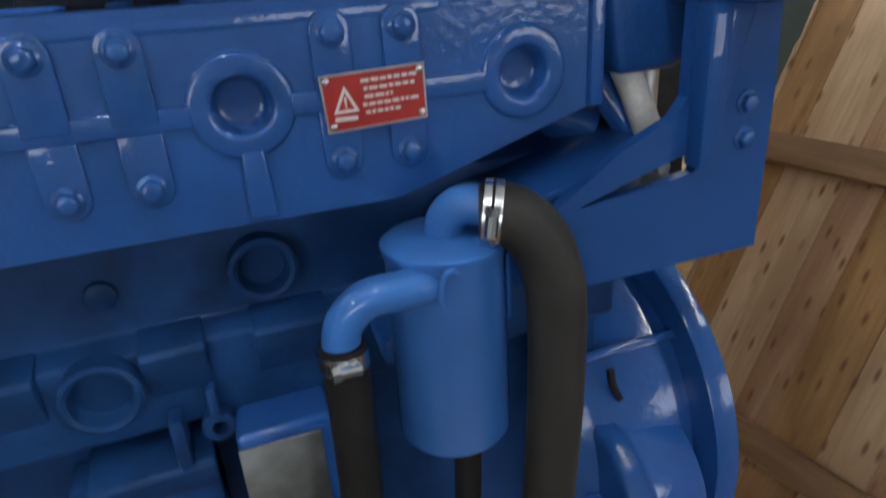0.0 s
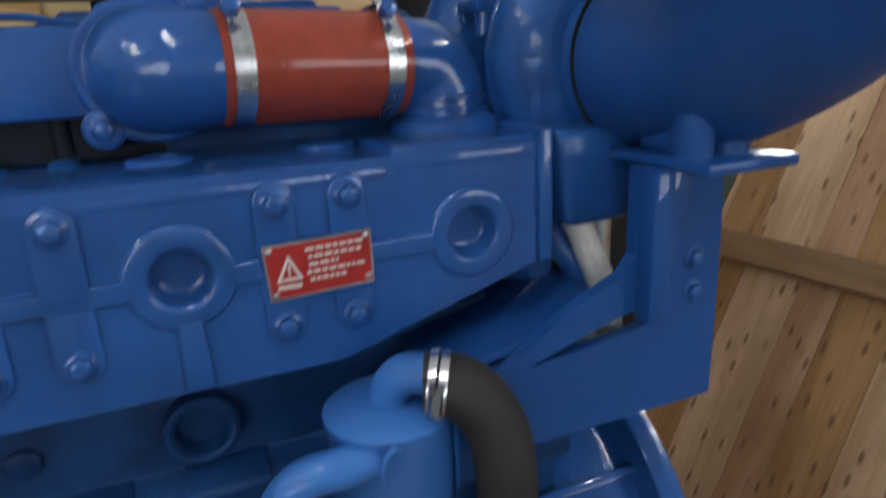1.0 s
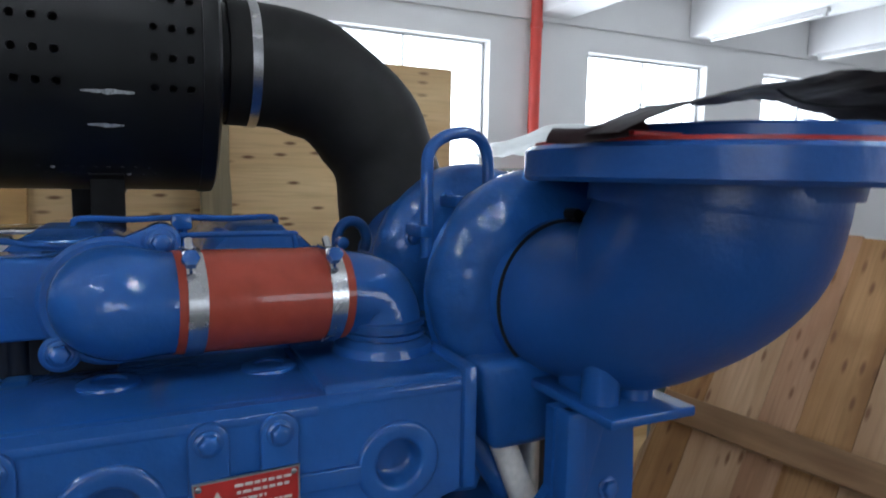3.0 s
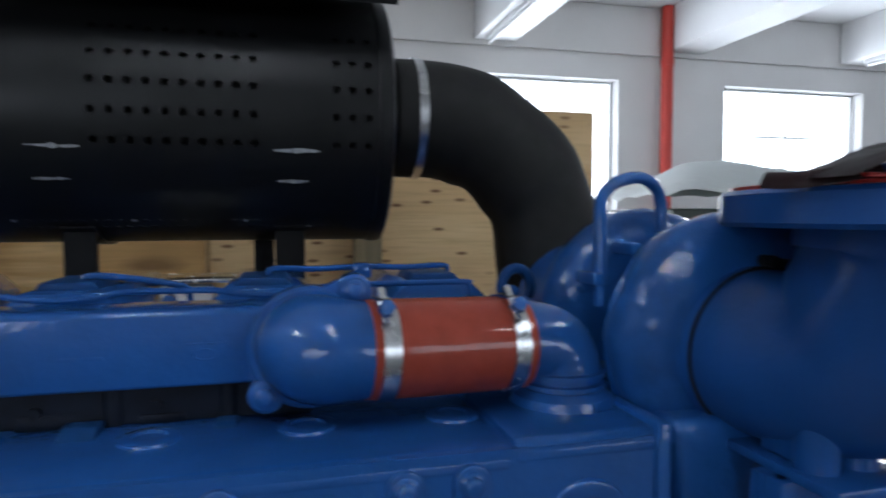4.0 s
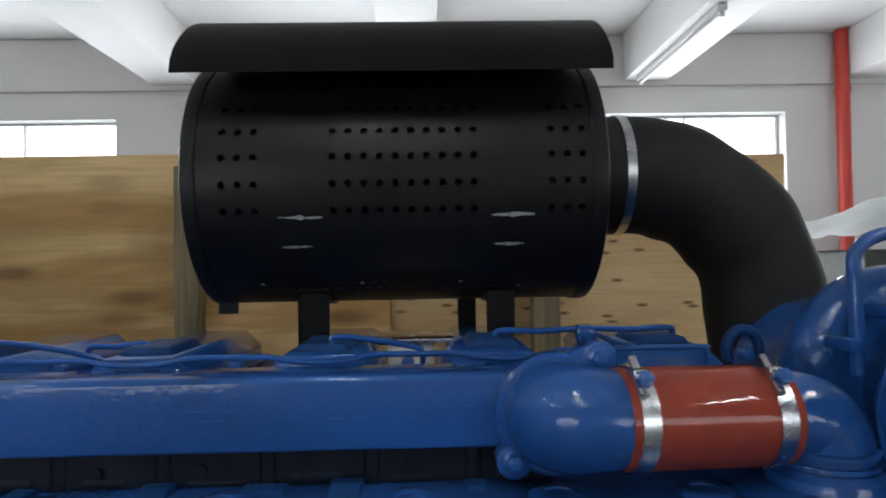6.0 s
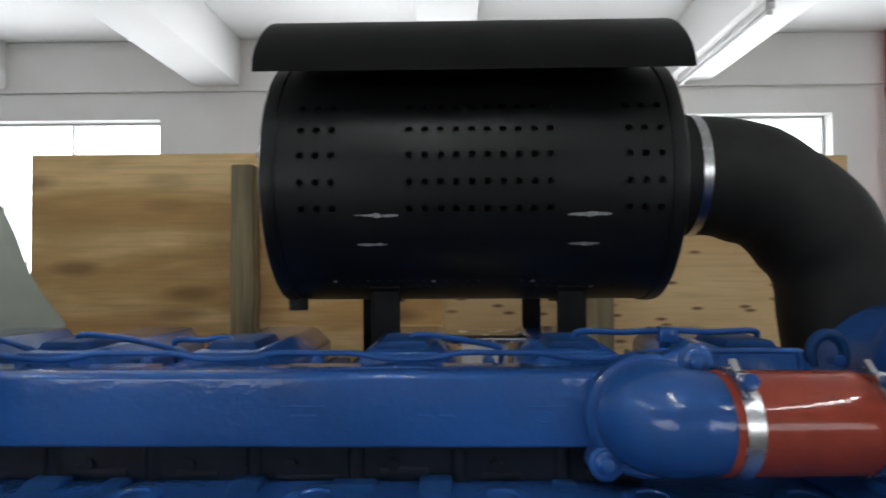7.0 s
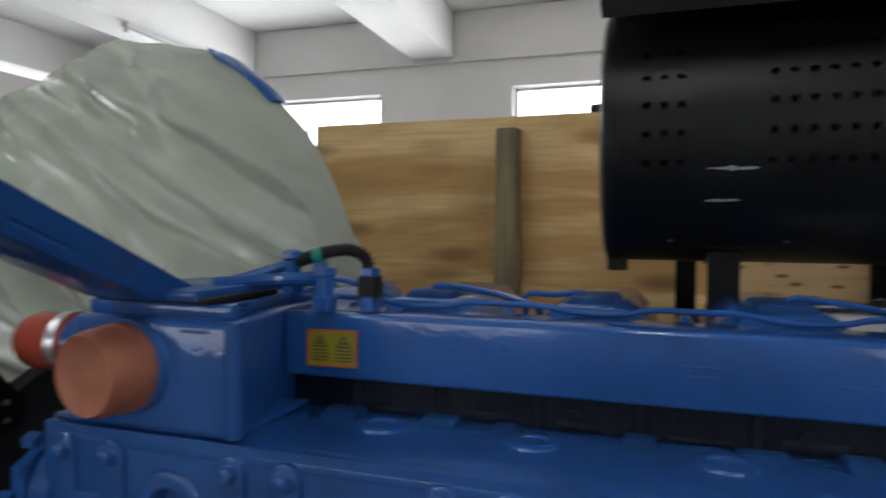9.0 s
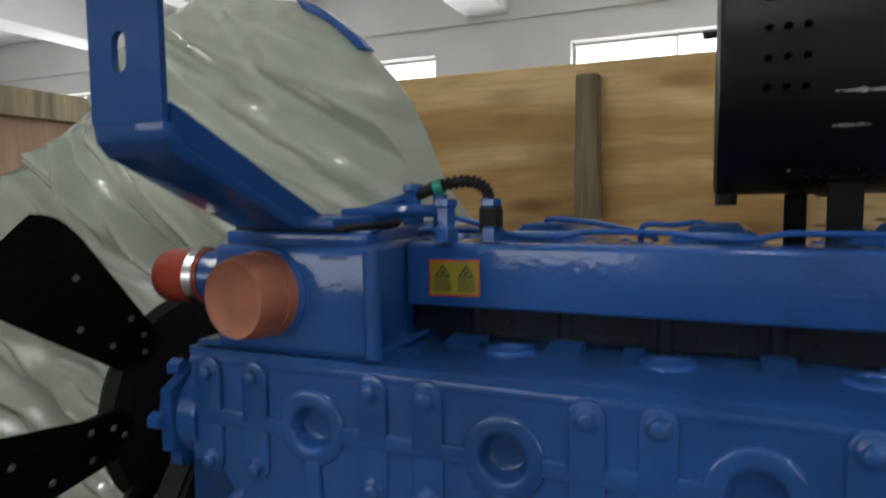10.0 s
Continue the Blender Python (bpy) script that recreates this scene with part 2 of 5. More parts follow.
FILM = film("milky_plastic_film", (0.53, 0.58, 0.505), 0.22, 0.75, 3.8, 0.9, 0.019)
FILM_GREY = film("dull_grey_film", (0.46, 0.49, 0.48), 0.55, 0.0, 3.0, 0.6, 0.02)
CLEAR = film("dark_glossy_film", (0.018, 0.008, 0.009), 0.4, 0.06, 30.0, 0.6, 0.003, (1, 1, 1), 0.12)

# ---- building helpers ----
BASE = {}


def thing(name, base, label, category, group="", kind=""):
    ob = new(name)
    ob.location = base
    ob.empty_display_size = 0.05
    BASE[ob] = Vector(base)
    return tagged(ob, label, category, group, kind)


def root_of(ob):
    while ob.parent:
        ob = ob.parent
    return ob


def to_mesh(name, bm, mat, smooth=35):
    bmesh.ops.recalc_face_normals(bm, faces=bm.faces)
    me = bpy.data.meshes.new(name)
    if smooth:
        lim = radians(smooth)
        for f in bm.faces:
            f.smooth = True
        for e in bm.edges:
            if len(e.link_faces) == 2:
                e.smooth = e.calc_face_angle(0) < lim
    bm.to_mesh(me)
    bm.free()
    me.materials.append(mat)
    return me


def part(name, bm, mat, parent, label="", smooth=35):
    """Links a bmesh, built in world places, as one mesh under a thing or a part."""
    bmesh.ops.translate(bm, vec=-BASE.get(root_of(parent), Vector()), verts=bm.verts)
    ob = new(name, to_mesh(name, bm, mat, smooth))
    ob.parent = parent
    return tagged(ob, label)


def repeat(name, mesh, parent, place, turn=(0, 0, 0), label=""):
    ob = new(name, mesh)
    ob.parent = parent
    ob.matrix_basis = pose(*(Vector(place) - BASE.get(root_of(parent), Vector())), *turn)
    return tagged(ob, label)


def solid(name, bm, mat, label, category, kind="", group="", smooth=35):
    """A top-level thing of one mesh, with its origin at the bottom middle."""
    lo = Vector([min(v.co[i] for v in bm.verts) for i in range(3)])
    hi = Vector([max(v.co[i] for v in bm.verts) for i in range(3)])
    base = Vector(((lo.x + hi.x) / 2, (lo.y + hi.y) / 2, lo.z))
    bmesh.ops.translate(bm, vec=-base, verts=bm.verts)
    ob = new(name, to_mesh(name, bm, mat, smooth))
    ob.location = base
    BASE[ob] = base
    return tagged(ob, label, category, group, kind)


def B():
    return bmesh.new()


def box(bm, x0, x1, y0, y1, z0, z1, bevel=0.0, seg=2):
    r = bmesh.ops.create_cube(bm, size=1.0)
    for v in r["verts"]:
        v.co = Vector(((x0 + x1) / 2 + v.co.x * (x1 - x0), (y0 + y1) / 2 + v.co.y * (y1 - y0), (z0 + z1) / 2 + v.co.z * (z1 - z0)))
    if bevel:
        es = list({e for v in r["verts"] for e in v.link_edges})
        bmesh.ops.bevel(bm, geom=es, offset=bevel, segments=seg, affect="EDGES", profile=0.5)
    return bm


def prism(bm, pts, axis, a, c, bevel=0.0, seg=2, only=None):
    """A polygon, given in the two other axes, drawn out along an axis from a to c."""
    def put(u, v, w):
        return (w, u, v) if axis == "x" else (u, w, v) if axis == "y" else (u, v, w)
    f = bm.faces.new([bm.verts.new(put(u, v, a)) for u, v in pts])
    r = bmesh.ops.extrude_face_region(bm, geom=[f])
    vs = [g for g in r["geom"] if isinstance(g, bmesh.types.BMVert)]
    d = [0, 0, 0]
    d["xyz".index(axis)] = c - a
    bmesh.ops.translate(bm, vec=d, verts=vs)
    if bevel:
        es = list({e for v in list(f.verts) + vs for e in v.link_edges})
        if only:
            es = [e for e in es if only(e)]
        bmesh.ops.bevel(bm, geom=es, offset=bevel, segments=seg, affect="EDGES", profile=0.5)
    return bm


def pierced(bm, outline, holes, axis, a, c):
    """A plate with holes: outline and holes as 2D loops in the two other axes, thick from a to c."""
    def put(u, v, w):
        return (w, u, v) if axis == "x" else (u, w, v) if axis == "y" else (u, v, w)
    edges = []
    for loop in (outline, *holes):
        vs = [bm.verts.new(put(u, v, a)) for u, v in loop]
        edges += [bm.edges.new((vs[i], vs[(i + 1) % len(vs)])) for i in range(len(vs))]
    r = bmesh.ops.triangle_fill(bm, use_beauty=True, edges=edges)
    fs = [g for g in r["geom"] if isinstance(g, bmesh.types.BMFace)]
    r = bmesh.ops.extrude_face_region(bm, geom=fs)
    vs = [g for g in r["geom"] if isinstance(g, bmesh.types.BMVert)]
    d = [0, 0, 0]
    d["xyz".index(axis)] = c - a
    bmesh.ops.translate(bm, vec=d, verts=vs)
    return bm


def circle(u, v, r, n=24, ru=None):
    return [(u + (ru or r) * math.cos(2 * math.pi * i / n), v + r * math.sin(2 * math.pi * i / n)) for i in range(n)]


def lathe(bm, profile, origin, axis, seg=32, cap=True):
    """Profile of (along, radius) turned about an axis through origin."""
    q = Vector((0, 0, 1)).rotation_difference(Vector(axis).normalized())
    o = Vector(origin)
    rings = []
    for h, r in profile:
        if r <= 1e-6:
            rings.append([bm.verts.new(o + q @ Vector((0, 0, h)))])
        else:
            rings.append([bm.verts.new(o + q @ Vector((r * math.cos(2 * math.pi * i / seg), r * math.sin(2 * math.pi * i / seg), h))) for i in range(seg)])
    for A, C in zip(rings, rings[1:]):
        for i in range(seg):
            j = (i + 1) % seg
            if len(A) == 1 and len(C) == 1:
                continue
            if len(A) == 1:
                bm.faces.new((A[0], C[i], C[j]))
            elif len(C) == 1:
                bm.faces.new((A[i], A[j], C[0]))
            else:
                bm.faces.new((A[i], A[j], C[j], C[i]))
    if cap:
        for R in (rings[0], rings[-1]):
            if len(R) > 2:
                bm.faces.new(R)
    return bm


def cyl(bm, p, q, r, r2=None, seg=20, cap=True):
    p, q = Vector(p), Vector(q)
    return lathe(bm, [(0, r), ((q - p).length, r if r2 is None else r2)], p, q - p, seg, cap)


def smooth_path(pts, n=8):
    """A Catmull-Rom line through points (any number of values each)."""
    P = [np.array(p, float) for p in pts]
    P = [2 * P[0] - P[1], *P, 2 * P[-1] - P[-2]]
    out = []
    for a, b_, c, d in zip(P, P[1:], P[2:], P[3:]):
        for k in range(n):
            t = k / n
            out.append(0.5 * (2 * b_ + (c - a) * t + (2 * a - 5 * b_ + 4 * c - d) * t * t + (3 * b_ - a - 3 * c + d) * t ** 3))
    out.append(P[-2])
    return [tuple(p) for p in out]


def sweep(bm, pts, r, seg=12, n=6, cap=True, flat=1.0):
    """A tube along a smooth line; points may hold their own radius as a fourth value."""
    pts = smooth_path(pts, n) if n else pts
    P = [Vector(p[:3]) for p in pts]
    R = [p[3] if len(p) > 3 else r for p in pts]
    up = None
    rings = []
    for i, p in enumerate(P):
        d = (P[min(i + 1, len(P) - 1)] - P[max(i - 1, 0)]).normalized()
        if up is None:
            up = d.orthogonal().normalized()
        up = (up - d * up.dot(d)).normalized()
        side = d.cross(up)
        rings.append([bm.verts.new(p + (up * math.cos(2 * math.pi * k / seg) + side * math.sin(2 * math.pi * k / seg) * flat) * R[i]) for k in range(seg)])
    for A, C in zip(rings, rings[1:]):
        for k in range(seg):
            bm.faces.new((A[k], A[(k + 1) % seg], C[(k + 1) % seg], C[k]))
    if cap:
        bm.faces.new(rings[0])
        bm.faces.new(rings[-1])
    return bm


def bolt_mesh(name, r, mat, flange=1.35, head=0.7):
    """A flanged hex bolt that points along -y, its seat at the origin."""
    bm = B()
    lathe(bm, [(0, r * flange), (r * 0.12, r * flange), (r * 0.3, r * 1.08), (r * 0.3, 0)], (0, 0, 0), (0, -1, 0), 16)
    lathe(bm, [(r * 0.25, r * 1.02), (r * (head - 0.05), r), (r * (head + 0.12), r * 0.92), (r * (head + 0.24), r * 0.74), (r * (head + 0.3), r * 0.45), (r * (head + 0.3), 0)], (0, 0, 0), (0, -1, 0), 6)
    return to_mesh(name, bm, mat, 48)

# ---- the hall ----
X0, X1, Y0, Y1, ZC = -9.0, 10.0, -6.0, 4.96, 3.44
solid("floor", box(B(), X0, X1, Y0, Y1, -0.1, 0.0), FLOOR, "grey concrete workshop floor", "floor", "structure")
solid("ceiling", box(B(), X0, X1, Y0, Y1, ZC, ZC + 0.12), CEIL, "white painted ceiling slab", "ceiling", "structure")
WIN_W, WIN_LO, WIN_HI = 1.66, 1.15, 2.77


def window_loops(centres, w=WIN_W):
    return [[(c - w / 2, WIN_LO), (c + w / 2, WIN_LO), (c + w / 2, WIN_HI), (c - w / 2, WIN_HI)] for c in centres]


# out of view: openings cut where the added fill lamps stand
FILL_WINDOWS = (-4.0, 4.6)
solid("wall_north", pierced(B(), [(X0, 0), (X1, 0), (X1, ZC), (X0, ZC)], window_loops(BACK_WINDOWS), "y", Y1, Y1 + 0.2), WALL, "white painted wall with a row of windows", "wall", "structure")
solid("wall_south", pierced(B(), [(X0, 0), (X1, 0), (X1, ZC), (X0, ZC)], window_loops(FILL_WINDOWS, 4.46), "y", Y0 - 0.2, Y0), WALL, "white painted unseen wall behind the camera with two added fill openings", "wall", "structure")
solid("wall_west", box(B(), X0 - 0.2, X0, Y0, Y1, 0, ZC), WALL, "plain white painted end wall", "wall", "structure")
solid("wall_east", box(B(), X1, X1 + 0.2, Y0, Y1, 0, ZC), WALL, "plain white painted end wall", "wall", "structure")
solid("trim", box(B(), X0, X1, Y1 - 0.035, Y1 - 0.002, 3.0, ZC - 0.003, 0.006), WALL, "shallow white ledge beam along the top of the wall", "trim", "structure")
for k, c in enumerate((-6.2, -4.24, -2.22, -0.25, 1.74, 3.62, 5.6, 7.55)):
    solid("ceiling_beam", box(B(), c - 0.19, c + 0.19, Y0 + 0.002, Y1 - 0.04, 3.04, ZC - 0.002, 0.01), CEIL, "white painted concrete ceiling beam", "beam", "structure", "ceiling beams")
for k, c in enumerate(BACK_WINDOWS):
    w = thing("window_%d" % (k + 1), (c, Y1 + 0.1, WIN_LO), "white framed window blown out by daylight", "window", "windows", "structure")
    x0, x1 = c - WIN_W / 2 + 0.004, c + WIN_W / 2 - 0.004
    f = pierced(B(), [(x0, WIN_LO + 0.004), (x1, WIN_LO + 0.004), (x1, WIN_HI - 0.004), (x0, WIN_HI - 0.004)],
                [[(a, WIN_LO + 0.03), (b_, WIN_LO + 0.03), (b_, WIN_HI - 0.022), (a, WIN_HI - 0.022)] for a, b_ in ((x0 + 0.02, c - 0.008), (c + 0.008, x1 - 0.02))], "y", Y1 + 0.12, Y1 + 0.15)
    part("window_frame", f, FRAME, w)
    part("rail", box(B(), c - 0.38, c + 0.45, Y1 + 0.152, Y1 + 0.17, 2.30, 2.318, 0.003), DULL_STEEL, w)
    for a in np.linspace(x0 + 0.2, x1 - 0.2, 7):
        part("bar", cyl(B(), (a, Y1 + 0.14, WIN_LO + 0.02), (a, Y1 + 0.14, 2.3), 0.008, seg=6), DULL_STEEL, w)
    part("window_sill", box(B(), x0 - 0.03, x1 + 0.03, Y1 - 0.03, Y1 - 0.003, WIN_LO - 0.05, WIN_LO - 0.005, 0.005), FRAME, w)
for y, mat in ((Y1 + 1.2, OUTSIDE), (Y0 - 1.2, OUTSIDE_DIM)):
    solid("backdrop", box(B(), X0 - 2, X1 + 2, min(y, y + 0.02), max(y, y + 0.02), -1, 5), mat, "plain overcast daylight outside the windows", "backdrop", "structure")

# the last three, at y below 0, are unseen and added lit for highlights
for x, y0, y1 in ((-4.05, 3.3, 4.75), (-0.08, 3.6, 4.75), (1.64, 3.3, 4.78), (5.5, 3.4, 4.7), (7.4, 3.4, 4.8), (-2.05, -1.7, -0.2), (1.64, -1.7, -0.2), (-0.3, -1.9, -0.5)):
    t = thing("ceiling_light", (x, (y0 + y1) / 2, 2.96), "slim white fluorescent batten light on a ceiling beam", "ceiling light", "ceiling lights")
    part("housing", box(B(), x - 0.03, x + 0.03, y0, y1, 2.995, 3.038, 0.006), FRAME, t)
    part("tube", cyl(B(), (x, y0 + 0.03, 2.978), (x, y1 - 0.03, 2.978), 0.014, seg=12), TUBE_OFF if y0 > 3 else TUBE, t, "white fluorescent tube")
    for y in (y0 + 0.015, y1 - 0.045):
        part("lamp_holder", box(B(), x - 0.018, x + 0.018, y, y + 0.03, 2.962, 2.996, 0.004), FRAME, t)

fp = thing("fire_pipe", (3.395, 4.85, 0), "red painted vertical fire water pipe by the wall", "pipe")
part("pipe", cyl(B(), (3.395, 4.85, 0), (3.395, 4.85, 3.43), 0.055, seg=24), RED_PIPE, fp)
for z in (0.9, 2.9):
    part("collar", lathe(B(), [(0, 0.062), (0.05, 0.062)], (3.395, 4.85, z), (0, 0, 1), 24), RED_PIPE, fp)

# ---- crate round the engine ----
cb = thing("plywood_wall", (-0.25, 1.0, 0), "tall plywood crate back panel of three sheets", "crate panel", "crate walls")
part("sheet", box(B(), -1.145, -0.225, 1.0, 1.018, 0.12, 1.768, 0.002, 1), PLY_BACK, cb, "brown plywood sheet")
part("sheet", box(B(), -0.24, 0.12, 1.019, 1.037, 0.12, 1.76, 0.002, 1), PLY_PINE, cb, "knotty pale plywood sheet")
part("sheet", box(B(), 0.104, 0.66, 1.0, 1.018, 0.12, 1.752, 0.002, 1), PLY_PINE, cb, "knotty pale plywood sheet")
for x0, x1, z1 in ((-0.683, -0.621, 1.735), (0.074, 0.143, 1.60)):
    zs = np.linspace(0.12, z1, 30)
    rim = [(x0 + 0.005 * (z - 0.12) + 0.004 * noise.noise((z * 9, x0, 0)) + 0.0015 * noise.noise((z * 40, x0, 5)), z) for z in zs]
    rim += [(x1 - 0.004 * (z - 0.12) + 0.004 * noise.noise((z * 8, x1, 2)) + 0.0015 * noise.noise((z * 37, x1, 7)), z) for z in zs[::-1]]
    part("post", prism(B(), rim, "y", 0.948, 0.997, 0.004), POST_WOOD, cb, "weathered grey timber post")
part("sheet", box(B(), 0.664, 1.35, 1.002, 1.02, 0.12, 1.22, 0.002, 1), PLY_BACK, cb, "brown plywood sheet")
part("rail", box(B(), -1.145, 0.66, 0.94, 0.998, 0.12, 0.2, 0.004), POST_WOOD, cb)
# the crate side leans outward; it is built upright on its foot, then tipped and turned
cs = thing("plywood_wall", (0.746, 0.716, 0.12), "knotty plank crate side leaning outward, with timber battens", "crate panel", "crate walls")
y, rng = 0.716, random.Random(5)
for k in range(15):
    w = (0.10, 0.14, 0.085, 0.115, 0.10, 0.15, 0.09)[k % 7]
    skew = rng.uniform(-0.004, 0.004)
    part("plank", prism(B(), [(y - w + 0.0004, 0.12), (y - 0.0004, 0.12), (y - 0.0004, 1.555 + skew), (y - w + 0.0004, 1.555 + skew)], "x", 0.746 + rng.uniform(-0.001, 0.0), 0.766, 0.0008, 1),
         (PLY_SIDE, PLANK_PALE, PLANK_PINK, PLY_SIDE, PLANK_PALE, PLANK_PINK)[k % 6], cs)
    y -= w
edge_z = np.linspace(0.12, 1.55, 60)
edge_y = [0.724 + 0.012 * noise.noise((z * 11, 3, 0)) + 0.006 * noise.noise((z * 41, 5, 0)) for z in edge_z]
part("split_edge", prism(B(), list(zip(edge_y, edge_z)) + [(0.7168, 1.55), (0.7168, 0.12)], "x", 0.738, 0.766), PLANK_PALE, cs, "pale splintered plank edge")
for z in (1.067, 0.43):
    part("batten", box(B(), 0.712, 0.7435, -0.56, 0.70, z - 0.068, z, 0.003), BATTEN, cs, "brown timber batten")
cs.rotation_euler = (0, radians(29), radians(8))
cl = thing("plywood_wall", (-2.1, 0.4, 0), "pinkish plywood crate end with a timber top rail", "crate panel", "crate walls")
part("sheet", box(B(), -2.13, -2.11, -0.3, 1.02, 0.12, 1.77, 0.002, 1), PLY_PINK, cl)
part("rail", box(B(), -2.108, -2.07, -0.3, 1.02, 1.70, 1.775, 0.004), POST_WOOD, cl)
pal = thing("pallet", (-0.7, 0.1, 0), "timber pallet base under the engine", "pallet")
for y in (-0.7, -0.1, 0.5, 0.93):
    part("runner", box(B(), -2.15, 0.98, y, y + 0.09, 0.0, 0.09, 0.004), POST_WOOD, pal)
for k in range(16):
    part("board", box(B(), -2.15 + k * 0.197, -2.15 + k * 0.197 + 0.17, -0.75, 1.03, 0.092, 0.118, 0.003), PLY_PINK, pal)

# ---- the engine ----
PORTS = (0.141, -0.047, -0.210, -0.374, -0.538, -0.702)
PAIRS = ((0.010, 0.055), (-0.151, -0.106), (-0.315, -0.270), (-0.478, -0.432), (-0.644, -0.597), (-0.807, -0.758))
engine = thing("engine", (-0.3, 0.2, 0.118), "large six cylinder diesel engine in glossy blue paint", "engine")

# lower block and sump down to the skid
bm = B()
prism(bm, [(0.055, 1.214), (0.055, 1.13), (0.035, 1.122), (0.035, 1.055), (0.06, 1.045), (0.06, 0.72), (0.1, 0.62), (0.31, 0.62), (0.36, 0.72), (0.36, 1.36), (0.13, 1.36), (0.13, 1.214)], "x", -0.80, 0.25, 0.004)
block = part("block", bm, BLUE_OLD, engine, "blue painted cast engine block")
part("sump", prism(B(), [(0.09, 0.619), (0.12, 0.4), (0.30, 0.4), (0.33, 0.619)], "x", -0.78, 0.2, 0.01), BLUE_OLD, engine)
for x in (-0.7, 0.1):
    for y0, y1 in ((0.0, 0.08), (0.34, 0.42)):
        part("mount", box(B(), x - 0.06, x + 0.06, y0, y1, 0.119, 0.7, 0.006), BLUE_OLD, engine)

# side cover with round ports
bm = B()
out = [(-0.83, 1.243), (-0.80, 1.243), (-0.78, 1.214), (0.045, 1.214), (0.192, 1.258), (0.192, 1.346), (-0.83, 1.346)]
holes = [circle(x, 1.288, 0.0175) for x in PORTS]
pierced(bm, out, holes, "y", 0.0, 0.16)
cover = part("side_cover", bm, BLUE, engine, "blue cast side cover with round ports")
# rounded brow along the top of the cover, stepped at the last section
for x0, x1, z in ((-0.83, 0.083, 1.345), (0.087, 0.196, 1.349)):
    bm = B()
    prism(bm, [(0.006, z - 0.02), (-0.0006, z - 0.0125)] + [(0.0099 - 0.0105 * math.cos(q), z - 0.009 + 0.0105 * math.sin(q)) for q in np.linspace(0.3, 1.57, 6)] + [(0.05, z + 0.002), (0.16, z + 0.002), (0.16, z - 0.02)], "x", x0, x1, 0.002, 2)
    part("top_edge", bm, BLUE, cover)
part("end_flange", prism(B(), [(-0.004, 1.258), (-0.004, 1.355), (0.13, 1.355), (0.13, 1.25)], "x", 0.193, 0.204, 0.002), BLUE, cover)


def ring_boss(x, z, r, rin, deep):
    bm = B()
    lathe(bm, [(-0.001, r + 0.001), (0.0012, r + 0.0004), (0.0024, r - 0.0008), (0.003, r - 0.0026), (0.003, rin + 0.0038), (0.0027, rin + 0.002), (0.0016, rin + 0.0007), (0, rin), (-deep * 0.6, rin - 0.001), (-deep * 0.85, rin - 0.002), (-deep * 0.97, rin - 0.004), (-deep, rin - 0.0065), (-deep, 0)], (x, 0, z), (0, -1, 0), 44, cap=False)
    return bm


for x in PORTS:
    part("port_ring", ring_boss(x, 1.288, 0.0315, 0.0172, 0.013), BLUE, cover, smooth=50)
    if x < 0.1:
        part("port_leg", prism(B(), [(x - 0.008, 1.2165), (x + 0.010, 1.2165), (x + 0.008, 1.261), (x - 0.006, 1.261)], "y", -0.0034, 0.0, 0.0016, 3), BLUE, cover)
bolt = bolt_mesh("bolt", 0.0072, BLUE, 1.3)
for right, left in zip(PORTS, (*PORTS[1:], -0.845)):
    part("relief_band", box(B(), left + 0.029, right - 0.029, -0.0032, 0.002, 1.2785, 1.2925, 0.0015, 3), BLUE, cover)


def relief_tab(x, z0, z1, deep):
    """A raised tab from a bolt's round end to the band."""
    d = 1 if z1 > z0 else -1
    end = [(x + d * 0.0128 * math.cos(q), z1 + d * 0.0128 * math.sin(q)) for q in np.linspace(0, math.pi, 13)]
    return prism(B(), [(x - d * 0.0128, z0), (x + d * 0.0128, z0)] + end, "y", -deep, 0.002, 0.0015, 3)


for a, c in PAIRS:
    for x in (a, c):
        part("bolt_tab", relief_tab(x, 1.284, 1.3262, 0.0037), BLUE, cover)
        part("bolt_tab", relief_tab(x, 1.287, 1.247, 0.0028), BLUE, cover)
        repeat("bolt", bolt, cover, (x, -0.0036, 1.3255), (0, (x * 7000) % 60, 0))
        repeat("bolt", bolt, cover, (x, -0.0027, 1.2465), (0, (x * 4300) % 60, 0))
# flat round bosses with two studs on top of the cover
stud = bolt_mesh("stud", 0.0042, BLUE)
for x in (0.062, -0.049, -0.158, -0.297, -0.432, -0.557):
    part("top_boss", lathe(B(), [(0, 0.022), (0.004, 0.021), (0.005, 0.019), (0.005, 0.012), (0.003, 0.011), (0.003, 0)], (x, 0.078, 1.345), (0, 0, 1), 28), BLUE, cover)
    for d in (-0.011, 0.011):
        repeat("stud", stud, cover, (x + d, 0.068, 1.3495), (90, 0, 0))
    repeat("stud", stud, cover, (x - 0.045, 0.04, 1.3465), (90, 0, 0))

LEDGES = ((-0.146, -0.101, 1.121, 0.024), (-0.068, -0.010, 1.121, 0.024), (-0.20, -0.112, 1.028, 0.014), (-0.30, -0.21, 1.121, 0.024), (-0.42, -0.34, 1.07, 0.02))
